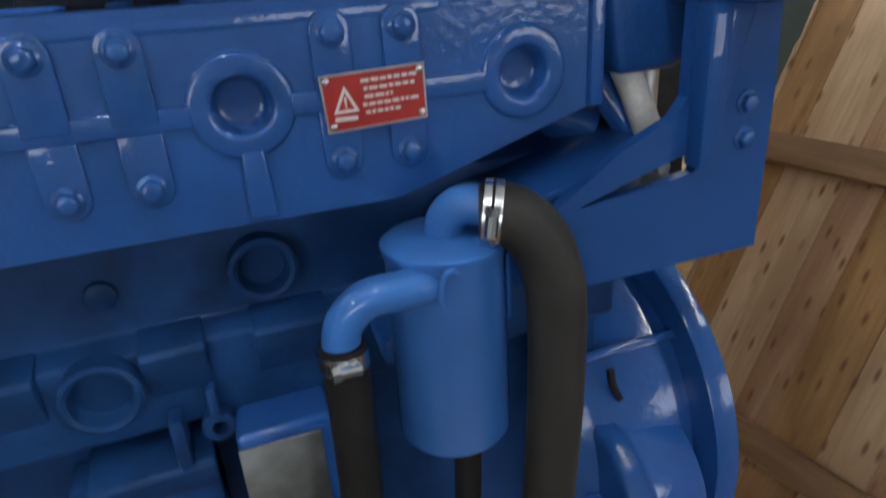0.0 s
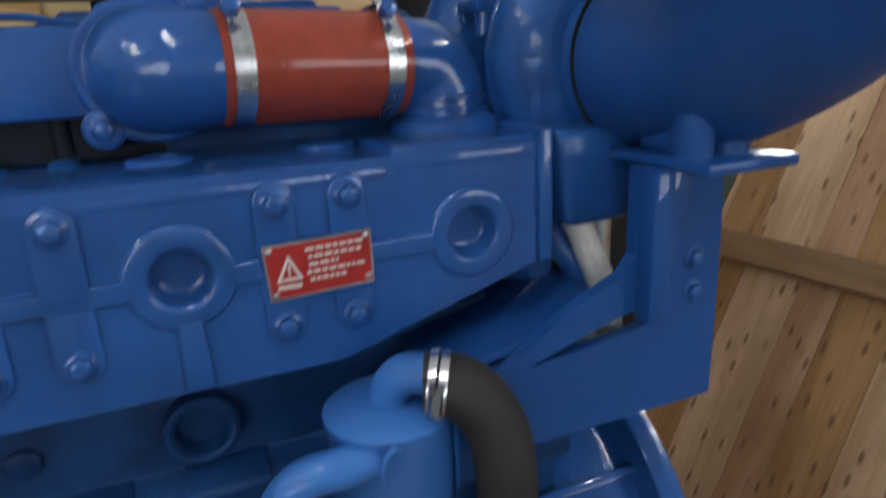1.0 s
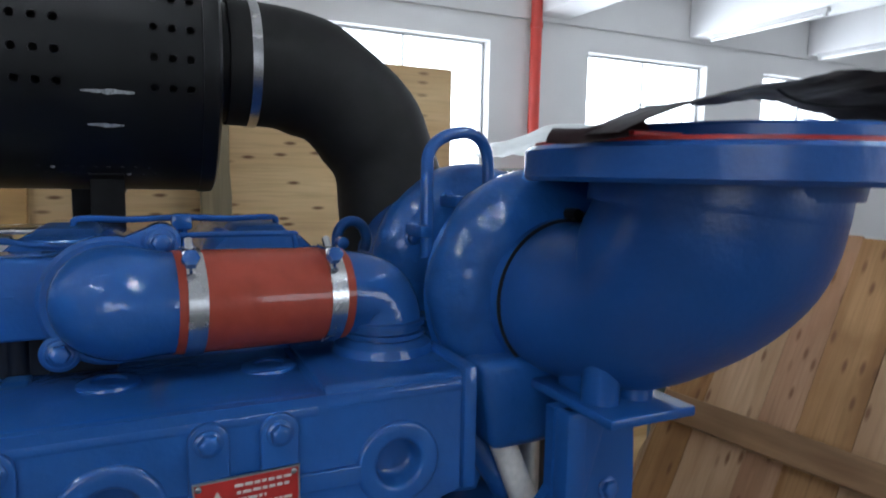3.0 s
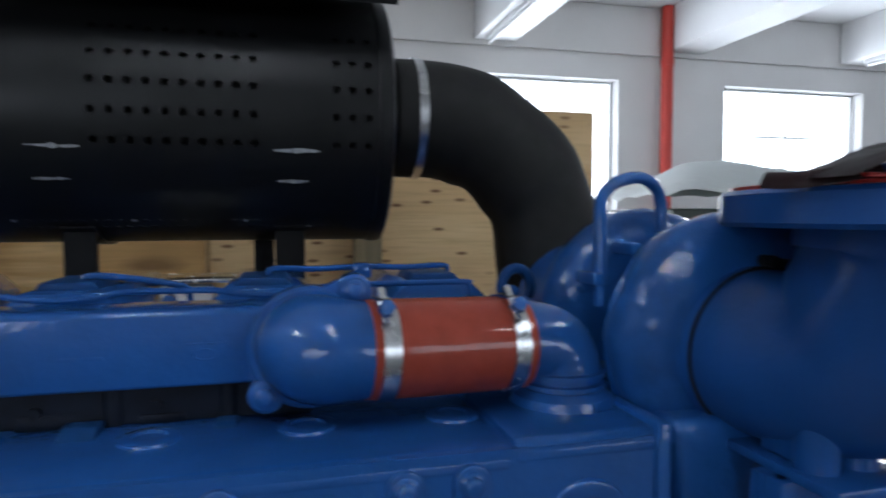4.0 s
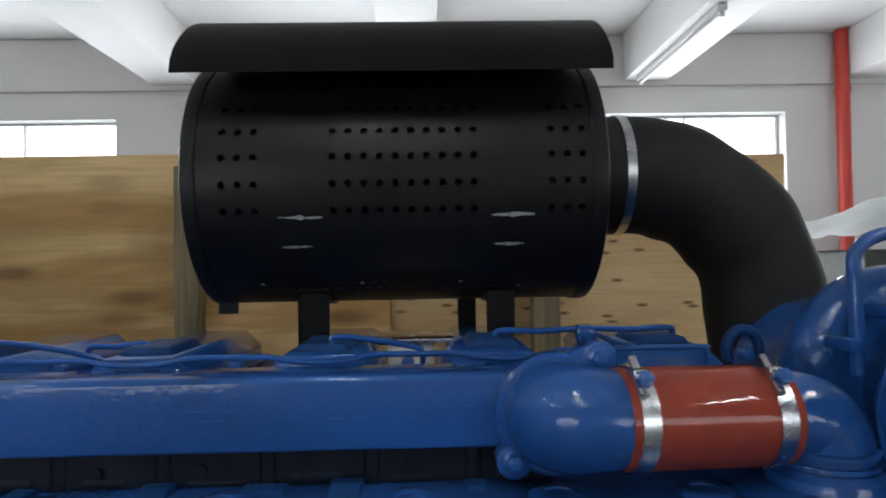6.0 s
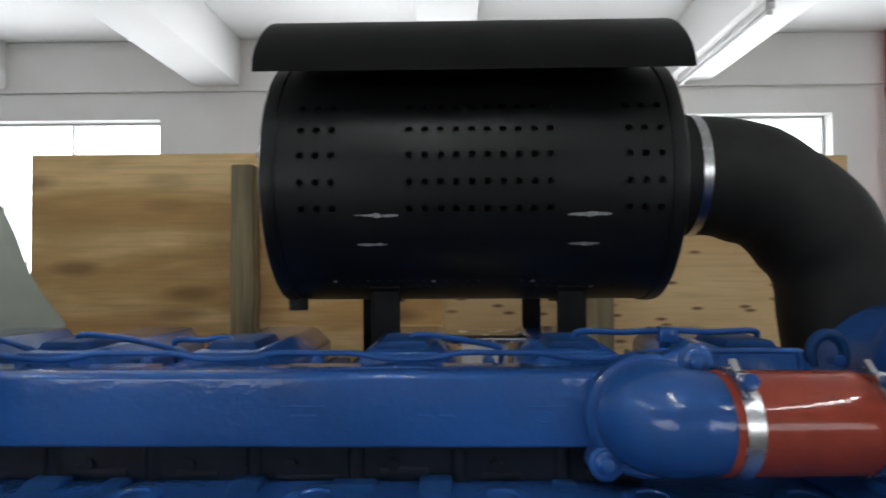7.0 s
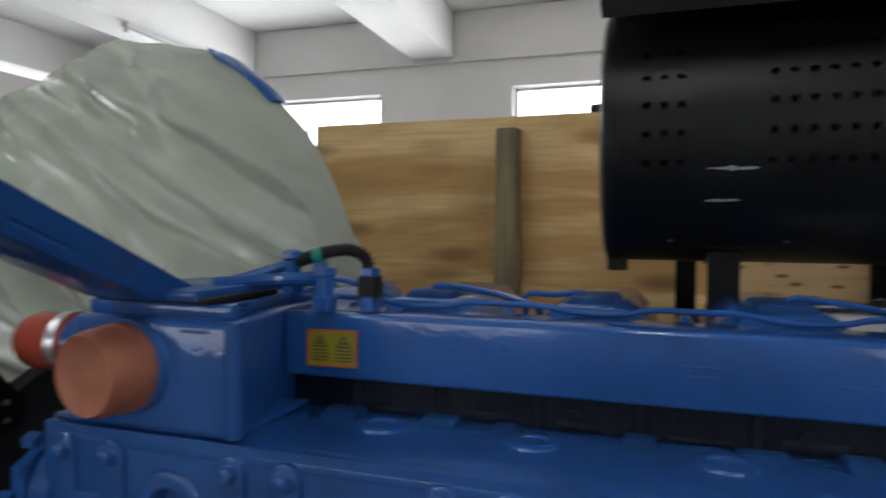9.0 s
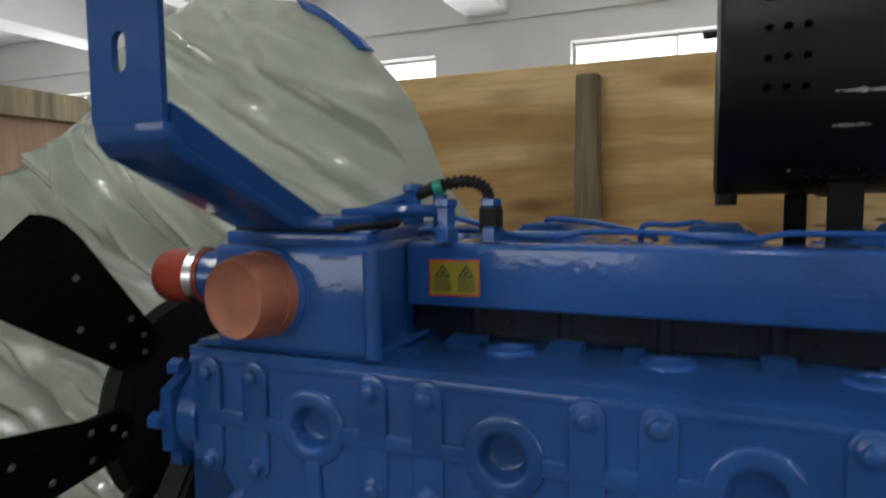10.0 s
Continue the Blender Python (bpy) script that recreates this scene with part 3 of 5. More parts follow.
# lower block details
for x, z, r, y in ((-0.051, 1.163, 0.026, 0.055), (-0.173, 1.1, 0.028, 0.035), (-0.33, 1.16, 0.026, 0.055), (-0.50, 1.11, 0.026, 0.036)):
    part("core_boss", lathe(B(), [(-0.002, r), (0.014, r - 0.001), (0.016, r - 0.004), (0.014, r - 0.007), (0.002, r - 0.009), (0.001, r - 0.010), (0.001, 0)], (x, y, z), (0, -1, 0), 36, cap=False), BLUE_OLD, block, smooth=40)
part("plug", lathe(B(), [(0, 0.011), (0.004, 0.0105), (0.006, 0.007), (0.006, 0)], (-0.161, 0.0545, 1.163), (0, -1, 0), 20), BLUE_OLD, block)
part("rib", box(B(), -0.137, -0.127, 0.014, 0.05, 1.028, 1.072, 0.003), BLUE_OLD, block)
part("rib", box(B(), -0.109, -0.101, 0.02, 0.05, 1.06, 1.088, 0.003), BLUE_OLD, block)
part("cast_step", prism(B(), [(0.02, 0.94), (0.02, 1.018), (0.026, 1.026), (0.06, 1.03), (0.06, 0.94)], "x", -0.215, -0.112, 0.004, 2), BLUE_OLD, block)
part("lug_eye", lathe(B(), [(0, 0.013), (0.02, 0.013), (0.022, 0.011), (0.022, 0.006), (0.008, 0.005), (0.008, 0)], (-0.104, 0.045, 1.052), (0, -1, 0), 28, cap=False), BLUE_OLD, block)
part("pump_body", box(B(), -0.094, -0.022, -0.004, 0.06, 0.90, 1.058, 0.006, 3), BLUE, block)
# added grey plate: the pump body's bright reflection as a surface of its own
part("pump_sheen_plate", box(B(), -0.094, -0.034, -0.0065, -0.004, 0.93, 1.048, 0.001), DULL_STEEL, block, "grey plate standing in for sheen on the pump body")
for x0, x1, z, d in LEDGES:
    part("cast_ledge", prism(B(), [(d, z - 0.001), (d + 0.003, z + 0.003), (0.06, z + 0.012), (0.06, z - 0.052), (d + 0.014, z - 0.045), (d + 0.003, z - 0.014)], "x", x0, x1, 0.002, 3), BLUE_OLD, block)

# intake manifold beam behind the cover
bm = prism(B(), [(0.104, 1.376), (0.104, 1.432), (0.109, 1.435), (0.148, 1.436), (0.148, 1.376)], "x", -0.665, -0.012, 0.003, 3)
manifold = part("intake_manifold", bm, BLUE, engine, "blue rectangular cast intake manifold")
for x0, w in ((-0.33, 0.034), (-0.322, 0.02), (-0.222, 0.012), (-0.205, 0.012), (-0.137, 0.03)):
    part("cast_mark", box(B(), x0, x0 + w, 0.1037, 0.1045, 1.4075 - (w < 0.025) * 0.008, 1.409 - (w < 0.025) * 0.007, 0.0002, 1), BLUE, manifold)
part("cast_emblem", sweep(B(), [(-0.123 + 0.008 * math.cos(a), 0.1041, 1.400 + 0.004 * math.sin(a)) for a in np.linspace(0, 6.2, 12)], 0.0007, 6, 2), BLUE, manifold)
for k in range(7):
    x0 = -0.62 + 0.082 * k + 0.012 * math.sin(k * 2.3)
    x1, h = x0 + 0.026 + 0.009 * math.sin(k * 1.7 + 1), 1.3515 + 0.0018 * math.sin(k * 2.9)
    part("cover_ledge", prism(B(), [(0.082, 1.346), (0.094, h - 0.002), (0.098, h), (0.114, h), (0.114, 1.346)], "x", x0, x1, 0.002, 3), BLUE_OLD, cover)
# strip, runners and gaskets coloured dark to stand in for shade in the gap
part("gap_shade_strip", box(B(), -0.66, -0.078, 0.116, 0.129, 1.3475, 1.3755), GAP_DARK, engine, "dark strip standing in for the shade under the manifold")
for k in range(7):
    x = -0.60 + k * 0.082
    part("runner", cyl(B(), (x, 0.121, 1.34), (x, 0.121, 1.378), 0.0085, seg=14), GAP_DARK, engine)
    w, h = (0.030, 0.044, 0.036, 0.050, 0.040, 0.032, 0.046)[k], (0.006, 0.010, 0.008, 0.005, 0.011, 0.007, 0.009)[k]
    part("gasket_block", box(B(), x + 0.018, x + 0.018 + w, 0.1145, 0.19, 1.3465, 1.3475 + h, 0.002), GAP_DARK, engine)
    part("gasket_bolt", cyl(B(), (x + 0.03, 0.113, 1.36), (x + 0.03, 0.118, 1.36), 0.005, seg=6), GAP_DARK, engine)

# cylinder heads with small rocker covers
for k in range(6):
    x = 0.075 - k * 0.158
    h = part("rocker_cover", prism(B(), [(x - 0.05, 1.37), (x + 0.05, 1.37), (x + 0.05, 1.424), (x + 0.032, 1.442), (x - 0.032, 1.442), (x - 0.05, 1.424)], "y", 0.172, 0.40, 0.004, 2), BLUE, engine, "blue cast rocker cover")
    part("cover_flange", box(B(), x - 0.058, x + 0.058, 0.168, 0.41, 1.402, 1.412, 0.003), BLUE, h)
    part("pad", prism(B(), [(x - 0.026, 1.441), (x + 0.026, 1.441), (x + 0.02, 1.449), (x - 0.02, 1.449)], "y", 0.19, 0.26, 0.002), BLUE_OLD, h)
    for d in (-0.04, 0.04):
        repeat("bolt", bolt, h, (x + d, 0.178, 1.412), (90, 0, 0))
    part("head", box(B(), x - 0.072, x + 0.072, 0.15, 0.42, 1.362, 1.401, 0.004), BLUE_OLD, engine, "blue cylinder head")
    part("banjo", lathe(B(), [(0, 0.006), (0.012, 0.006), (0.013, 0.004), (0.013, 0)], (x + 0.079, 0.2, 1.43), (0, -1, 0), 12), BLUE, engine)
part("gauge_strip", box(B(), -0.187, -0.137, 0.29, 0.305, 1.4015, 1.434, 0.003), PALE, engine, "pale plastic strip between the rocker covers")
# fuel lines along the top
pts = [(0.10, 0.152, 1.430), (0.098, 0.152, 1.442), (0.09, 0.152, 1.4445), (0.0, 0.152, 1.4445)]
for k in range(5):
    x = -0.03 - k * 0.158
    pts += [(x, 0.152, 1.4435), (x - 0.02, 0.152, 1.4395), (x - 0.045, 0.152, 1.438), (x - 0.07, 0.152, 1.4395), (x - 0.09, 0.152, 1.443), (x - 0.12, 0.152, 1.4435)]
part("fuel_line", sweep(B(), pts, 0.0027, 8, 4), BLUE, engine, "thin blue steel fuel line")
for a, c, z, drop in ((-0.079, 0.010, 1.455, 0.0), (0.005, 0.094, 1.455, 0.0), (-0.235, -0.149, 1.452, 0.011), (-0.466, -0.408, 1.448, -0.002), (-0.559, -0.452, 1.453, 0.016), (-0.712, -0.60, 1.459, 0.02)):
    part("injector_line", sweep(B(), [(a, 0.225, 1.425), (a, 0.218, z - 0.007), (a + 0.006, 0.216, z), (a + (c - a) * 0.5, 0.215, z - 0.001 - drop * 0.25), (c - 0.006, 0.216, z - drop), (c, 0.218, z - 0.006 - drop), (c, 0.225, 1.425)], 0.0030, 8, 4), BLUE, engine)
for x in (0.008,):
    part("line_clip", box(B(), x - 0.009, x + 0.009, 0.207, 0.225, 1.444, 1.459, 0.003), BLUE, engine)

part("steel_plate", box(B(), -0.205, -0.105, 0.285, 0.36, 1.436, 1.4405, 0.001), STEEL, engine, "bare steel plate")
for x in (-0.193, -0.117):
    repeat("bolt", bolt, engine, (x, 0.295, 1.4405), (90, 0, 0))

# outlet casting between manifold and red hose
bm = B()
sweep(bm, [(-0.046, 0.125, 1.404, 0.039), (-0.046, 0.105, 1.404, 0.0405), (-0.044, 0.088, 1.404, 0.041), (-0.034, 0.0775, 1.404, 0.0405), (-0.018, 0.0735, 1.404, 0.038), (0.004, 0.0755, 1.403, 0.036)], 0.04, 40, 8)
elbow = part("outlet_elbow", bm, BLUE, engine, "rounded blue cast outlet elbow", smooth=60)
part("elbow_flange", lathe(B(), [(0, 0.047), (0.012, 0.047), (0.015, 0.044), (0.015, 0.03)], (-0.046, 0.1035, 1.404), (0, -1, 0), 48), BLUE, elbow)
for x, z in ((-0.079, 1.369), (-0.012, 1.446)):
    lug = part("flange_lug", lathe(B(), [(0, 0.014), (0.014, 0.0135), (0.016, 0.011), (0.016, 0)], (x, 0.1035, z), (0, -1, 0), 20), BLUE, elbow)
    repeat("bolt", bolt, lug, (x, 0.088, z))
part("flange_web", prism(B(), [(-0.07, 1.435), (-0.02, 1.457), (-0.002, 1.452), (-0.02, 1.425)], "y", 0.0895, 0.1035, 0.002), BLUE, elbow)

# cast neck from the hose down to the side cover
bm = B()
sweep(bm, [(0.11, 0.0885, 1.400, 0.0345), (0.13, 0.089, 1.400, 0.0345), (0.150, 0.089, 1.394, 0.034), (0.159, 0.087, 1.377, 0.033), (0.159, 0.086, 1.345, 0.034)], 0.03, 28, 6)
neck = part("inlet_neck", bm, BLUE, engine, "blue cast elbow standing on the cover", smooth=60)
for z in (1.364, 1.373):
    part("neck_ridge", lathe(B(), [(0, 0.033), (0.001, 0.0362), (0.004, 0.0362), (0.005, 0.033)], (0.159, 0.086, z), (0, 0, 1), 36), BLUE, neck)
part("neck_foot", lathe(B(), [(0, 0.044), (0.008, 0.042), (0.013, 0.035)], (0.159, 0.086, 1.35), (0, 0, 1), 28), BLUE, neck)

# thermostat housing at the fan end
bm = prism(B(), [(-0.80, 0.0), (-0.64, 0.0), (-0.668, 0.106), (-0.668, 0.2), (-0.80, 0.2)], "z", 1.348, 1.438, 0.007, 3)
thermo = part("thermostat_housing", bm, BLUE, engine, "blue square thermostat housing")
part("lid", prism(B(), [(-0.795, 0.012), (-0.652, 0.012), (-0.674, 0.1), (-0.674, 0.2), (-0.795, 0.2)], "z", 1.437, 1.449, 0.003), BLUE, thermo)
for x in (-0.78, -0.66):
    repeat("bolt", bolt, thermo, (x, 0.03, 1.449), (90, 0, 0))
part("shelf", box(B(), -0.825, -0.648, 0.004, 0.12, 1.347, 1.352, 0.002), BLUE, thermo)
part("seal", box(B(), -0.775, -0.668, 0.001, 0.1, 1.4495, 1.4545, 0.0015), RUBBER, thermo, "dark rubber strip under the mounting arm")
part("corner_rib", cyl(B(), (-0.645, 0.004, 1.35), (-0.645, 0.004, 1.436), 0.0075, seg=14), BLUE, thermo)
part("pipe_collar", lathe(B(), [(0, 0.039), (0.004, 0.038), (0.006, 0.035)], (-0.741, 0.001, 1.3985), (0, -1, 0), 36), BLUE, thermo)
part("pipe_neck", cyl(B(), (-0.795, 0.058, 1.402), (-0.852, 0.053, 1.402), 0.0255, seg=28), BLUE, thermo)
part("name_bar", box(B(), -0.69, -0.665, -0.0015, 0.001, 1.428, 1.4305, 0.0006), BLUE, thermo)
for x, y, z, r in ((-0.625, 0.105, 1.436, 0.012), (-0.585, 0.115, 1.436, 0.010), (-0.66, 0.11, 1.45, 0.011)):
    part("fitting", lathe(B(), [(0, r), (0.012, r), (0.014, r * 0.75), (0.03, r * 0.75), (0.032, r * 0.95), (0.038, r * 0.95), (0.04, 0)], (x, y, z), (0, 0, 1), 6), BLUE, engine)
part("sensor_post", cyl(B(), (-0.633, 0.112, 1.44), (-0.633, 0.112, 1.478), 0.007, seg=12), BLUE, engine)

# water pump snout at the fan end
snout = part("pump_snout", lathe(B(), [(0, 0.046), (0.022, 0.046), (0.022, 0.03), (0.06, 0.028)], (-0.825, 0.042, 1.276), (-1, 0, 0), 28), BLUE, engine)
part("pump_flange", lathe(B(), [(0.024, 0.056), (0.036, 0.056), (0.038, 0.052)], (-0.825, 0.042, 1.276), (-1, 0, 0), 6), BLUE, snout)
for a in range(6):
    part("flange_bolt", lathe(B(), [(0.03, 0.0085), (0.044, 0.0085), (0.046, 0.006)], (-0.825, 0.042 + 0.05 * math.cos(a * 1.047), 1.276 + 0.05 * math.sin(a * 1.047)), (-1, 0, 0), 6), BLUE, snout)

# flywheel housing
bm = B()
lathe(bm, [(-0.075, 0.1), (-0.07, 0.15), (-0.055, 0.172), (-0.02, 0.186), (0.05, 0.196), (0.058, 0.196), (0.062, 0.188), (0.078, 0.188), (0.08, 0.22), (0.083, 0.222), (0.105, 0.222), (0.105, 0)], (0.257, 0.19, 0.86), (1, 0, 0), 64)
fw = part("flywheel_housing", bm, BLUE, engine, "blue cast flywheel housing")
for k in range(8):
    a = radians(k * 45)
    c, s = math.cos(a), math.sin(a)
    bm = B()
    prism(bm, [(0.20, -0.005), (0.325, -0.005), (0.325, 0.005), (0.20, 0.005)], "z", 0.165, 0.2, 0.003)
    bmesh.ops.rotate(bm, verts=bm.verts, cent=(0, 0, 0), matrix=Matrix.Rotation(a, 3, "X"))
    bmesh.ops.translate(bm, verts=bm.verts, vec=(0.012, 0.19, 0.86))
    part("rib", bm, BLUE, fw)
part("starter_boss", lathe(B(), [(0, 0.06), (0.0, 0.088), (0.004, 0.094), (0.022, 0.096), (0.026, 0.09), (0.034, 0.088), (0.085, 0.088), (0.09, 0.084)], (0.225, 0.04, 0.845), (1, 0, 0), 56), BLUE, fw, "round blue starter boss", smooth=50)
part("wire", sweep(B(), [(0.25, 0.035, 0.99), (0.25, 0.03, 0.975), (0.256, 0.025, 0.96)], 0.004, 8, 4), RUBBER, fw)
part("housing_pad", box(B(), 0.175, 0.21, 0.02, 0.2, 0.96, 1.05, 0.01, 3), BLUE, fw)

# bracket under the exhaust elbow
bm = B()
pierced(bm, [(0.10, 1.185), (0.15, 1.199), (0.20, 1.231), (0.242, 1.249), (0.252, 1.262), (0.252, 1.326), (0.329, 1.326), (0.333, 1.262), (0.334, 1.131), (0.167, 1.131), (0.10, 1.15)],
        [[(0.165, 1.1945), (0.22, 1.199), (0.264, 1.205), (0.268, 1.212), (0.262, 1.218), (0.25, 1.219), (0.21, 1.208)]], "y", -0.036, -0.026)
bracket = part("elbow_bracket", bm, BLUE_SHEET, engine, "thick blue steel bracket plate")
part("strut", box(B(), 0.254, 0.272, -0.052, -0.034, 1.212, 1.326, 0.003), BLUE_SHEET, bracket)
part("strut_face", prism(B(), [(0.256, 1.214), (0.262, 1.214), (0.292, 1.318), (0.292, 1.326), (0.256, 1.326)], "y", -0.05, -0.038, 0.002), BLUE_SHEET, bracket)
part("pad", box(B(), 0.263, 0.342, -0.088, 0.02, 1.325, 1.333, 0.002), BLUE_SHEET, bracket)
part("pad_block", box(B(), 0.272, 0.336, -0.05, -0.01, 1.333, 1.362, 0.004, 3), BLUE_SHEET, bracket)
for x in (0.282, 0.314):
    part("pad_stud", cyl(B(), (x, -0.052, 1.333), (x, -0.052, 1.362), 0.0145, seg=18), BLUE_SHEET, bracket)
part("shelf_plate", prism(B(), [(0.10, 1.15), (0.17, 1.155), (0.252, 1.16), (0.252, 1.166), (0.17, 1.162), (0.10, 1.158)], "y", -0.025, 0.12, 0.001), BLUE_SHEET, bracket)
part("ledge", prism(B(), [(0.10, 1.196), (0.20, 1.218), (0.246, 1.226), (0.246, 1.221), (0.20, 1.212), (0.10, 1.19)], "y", -0.0255, 0.07, 0.001), BLUE_SHEET, bracket)
part("slot_bolt", cyl(B(), (0.25, -0.02, 1.207), (0.25, 0.01, 1.207), 0.006, seg=8), DULL_STEEL, bracket)
for x, z in ((0.274, 1.223), (0.308, 1.225), (0.307, 1.252)):
    repeat("bolt", bolt, bracket, (x, -0.036, z))

part("pale_tube", sweep(B(), [(0.243, 0.04, 1.29), (0.249, 0.03, 1.27), (0.256, 0.022, 1.246), (0.265, 0.016, 1.217), (0.27, 0.014, 1.18)], 0.0115, 20, 4), PALE, engine, "pale grey drain tube", smooth=60)
part("blue_tube", sweep(B(), [(0.222, 0.06, 1.29), (0.24, 0.048, 1.256), (0.257, 0.034, 1.222), (0.262, 0.03, 1.19)], 0.012, 20, 4), BLUE, engine, smooth=60)
# made-up black sheet that stands in for the opening's shaded depth
part("dark_backing", box(B(), 0.20, 0.40, 0.13, 0.15, 1.10, 1.30, 0.003), FAN_BLACK, engine, "added dark sheet behind the drain tubes")
part("rear_pipe", cyl(B(), (0.315, 0.1, 1.12), (0.315, 0.1, 1.28), 0.016, seg=18), DULL_STEEL, engine)
part("drain_elbow", sweep(B(), [(0.19, 0.09, 1.29), (0.20, 0.085, 1.26), (0.215, 0.08, 1.235), (0.24, 0.07, 1.22)], 0.02, 20, 4), BLUE, engine, smooth=60)

# ---- turbocharger ----
turbo = thing("turbocharger", (0.30, 0.12, 1.29), "blue painted turbocharger with two scroll housings", "turbocharger")


def scroll(y, width, r, tube, start, name, label=""):
    bm = B()
    n, m = 96, 32
    rings = []
    for i in range(n + 1):
        a = start - 2 * math.pi * i / n
        g = tube * (0.72 + 0.38 * i / n)
        cx, cz = 0.30 + math.cos(a) * (r - tube * 0.2), 1.397 + math.sin(a) * (r - tube * 0.2)
        ring = []
        for k in range(m):
            b_ = 2 * math.pi * k / m
            px, pz, py = cx + math.cos(a) * g * math.cos(b_), cz + math.sin(a) * g * math.cos(b_), y + math.sin(b_) * g * width
            g2 = g + 0.0035 * noise.noise((px * 28, py * 28, pz * 28)) + 0.0012 * noise.noise((px * 95, py * 95, pz * 95))
            rad = g2 * math.cos(b_)
            ring.append(bm.verts.new((cx + math.cos(a) * rad, y + math.sin(b_) * g2 * width, cz + math.sin(a) * rad)))
        rings.append(ring)
    for A, C in zip(rings, rings[1:]):
        for k in range(m):
            bm.faces.new((A[k], A[(k + 1) % m], C[(k + 1) % m], C[k]))
    bm.faces.new(rings[0])
    bm.faces.new(rings[-1])
    return part(name, bm, BLUE_ROUGH, turbo, label, smooth=60)


turbine = scroll(0.067, 0.9, 0.078, 0.047, radians(-100), "turbine_scroll", "blue cast turbine scroll with glossy drips")
part("turbine_face", lathe(B(), [(0, 0.108), (0.012, 0.1), (0.03, 0.068), (0.05, 0.0665), (0.0545, 0.0655)], (0.30, 0.075, 1.397), (0, -1, 0), 48), BLUE, turbine)
part("joint_ring", lathe(B(), [(0, 0.0655), (0.0003, 0.0672), (0.0013, 0.0672), (0.0016, 0.0645)], (0.30, 0.0215, 1.397), (0, -1, 0), 48), FAN_BLACK, turbine, "dark joint ring")
for a in (58, 72, 86):
    q = radians(a)
    part("joint_stud", cyl(B(), (0.30 + 0.071 * math.cos(q), 0.03, 1.397 + 0.071 * math.sin(q)), (0.30 + 0.071 * math.cos(q), 0.014, 1.397 + 0.071 * math.sin(q)), 0.005, seg=10), FAN_BLACK, turbine)
compressor = scroll(0.20, 0.9, 0.085, 0.036, radians(40), "compressor_scroll", "blue cast compressor scroll")
part("compressor_back", lathe(B(), [(0, 0.095), (0.025, 0.098), (0.03, 0.085)], (0.30, 0.20, 1.397), (0, -1, 0), 48), BLUE, compressor)
part("compressor_inlet", lathe(B(), [(0, 0.09), (0.04, 0.078), (0.15, 0.076), (0.20, 0.076)], (0.30, 0.21, 1.397), (0, 1, 0), 40), BLUE, compressor)
part("bearing_housing", lathe(B(), [(0, 0.055), (0.06, 0.05), (0.1, 0.055)], (0.30, 0.085, 1.397), (0, 1, 0), 32), BLUE_OLD, turbo)
for k in range(10):
    a = radians(36 * k + 10)
    repeat("bolt", bolt, compressor, (0.30 + 0.088 * math.cos(a), 0.171, 1.397 + 0.088 * math.sin(a)))
part("foot", prism(B(), [(0.215, 1.35), (0.33, 1.35), (0.318, 1.305), (0.285, 1.274), (0.228, 1.274)], "y", 0.012, 0.2, 0.008, 3), BLUE_ROUGH, turbo)
part("lifting_loop", sweep(B(), [(0.222, 0.138, 1.42), (0.222, 0.14, 1.50), (0.227, 0.145, 1.522), (0.243, 0.15, 1.535), (0.268, 0.155, 1.541), (0.286, 0.158, 1.536), (0.297, 0.16, 1.522), (0.30, 0.16, 1.49)], 0.0062, 12, 6), BLUE, turbo, "bent blue rod lifting loop", smooth=60)
part("lug_ring", sweep(B(), [(0.185 + 0.017 * math.cos(a), 0.262, 1.425 + 0.021 * math.sin(a)) for a in np.linspace(-0.6, 3.7, 10)], 0.006, 12, 4), BLUE_OLD, turbo, smooth=60)
for a in np.linspace(0.6, 2.6, 5):
    part("scroll_rib", box(B(), 0.30 - 0.1 * math.cos(a) - 0.006, 0.30 - 0.1 * math.cos(a) + 0.006, 0.13, 0.17, 1.397 + 0.085 * math.sin(a) - 0.006, 1.397 + 0.085 * math.sin(a) + 0.006, 0.003), BLUE, turbo)

# ---- exhaust elbow with flange ----
exh = thing("exhaust_elbow", (0.36, -0.08, 1.333), "large blue exhaust elbow with a thick round flange", "exhaust elbow")
bm = B()
sweep(bm, [(0.30, 0.06, 1.397, 0.064), (0.30, 0.022, 1.397, 0.0645), (0.307, -0.004, 1.397, 0.066), (0.32, -0.034, 1.403, 0.07), (0.335, -0.06, 1.428, 0.079), (0.347, -0.077, 1.457, 0.086), (0.351, -0.08, 1.48, 0.088), (0.352, -0.081, 1.499, 0.088)], 0.09, 48, 8, cap=False)
part("elbow_body", bm, BLUE_SATIN, exh, "smooth blue cast elbow", smooth=70)
part("flange", lathe(B(), [(0, 0.1), (0, 0.14), (0.003, 0.143), (0.021, 0.143), (0.024, 0.14), (0.024, 0.095), (-0.01, 0.09)], (0.36, -0.08, 1.496), (0, 0, 1), 64, cap=False), BLUE_SATIN, exh, "thick blue ring flange")
part("gasket", lathe(B(), [(0, 0.09), (0, 0.136), (0.0022, 0.136), (0.0022, 0.09)], (0.36, -0.08, 1.5205), (0, 0, 1), 48, cap=False), RED_PLATE, exh, "red gasket sheet")

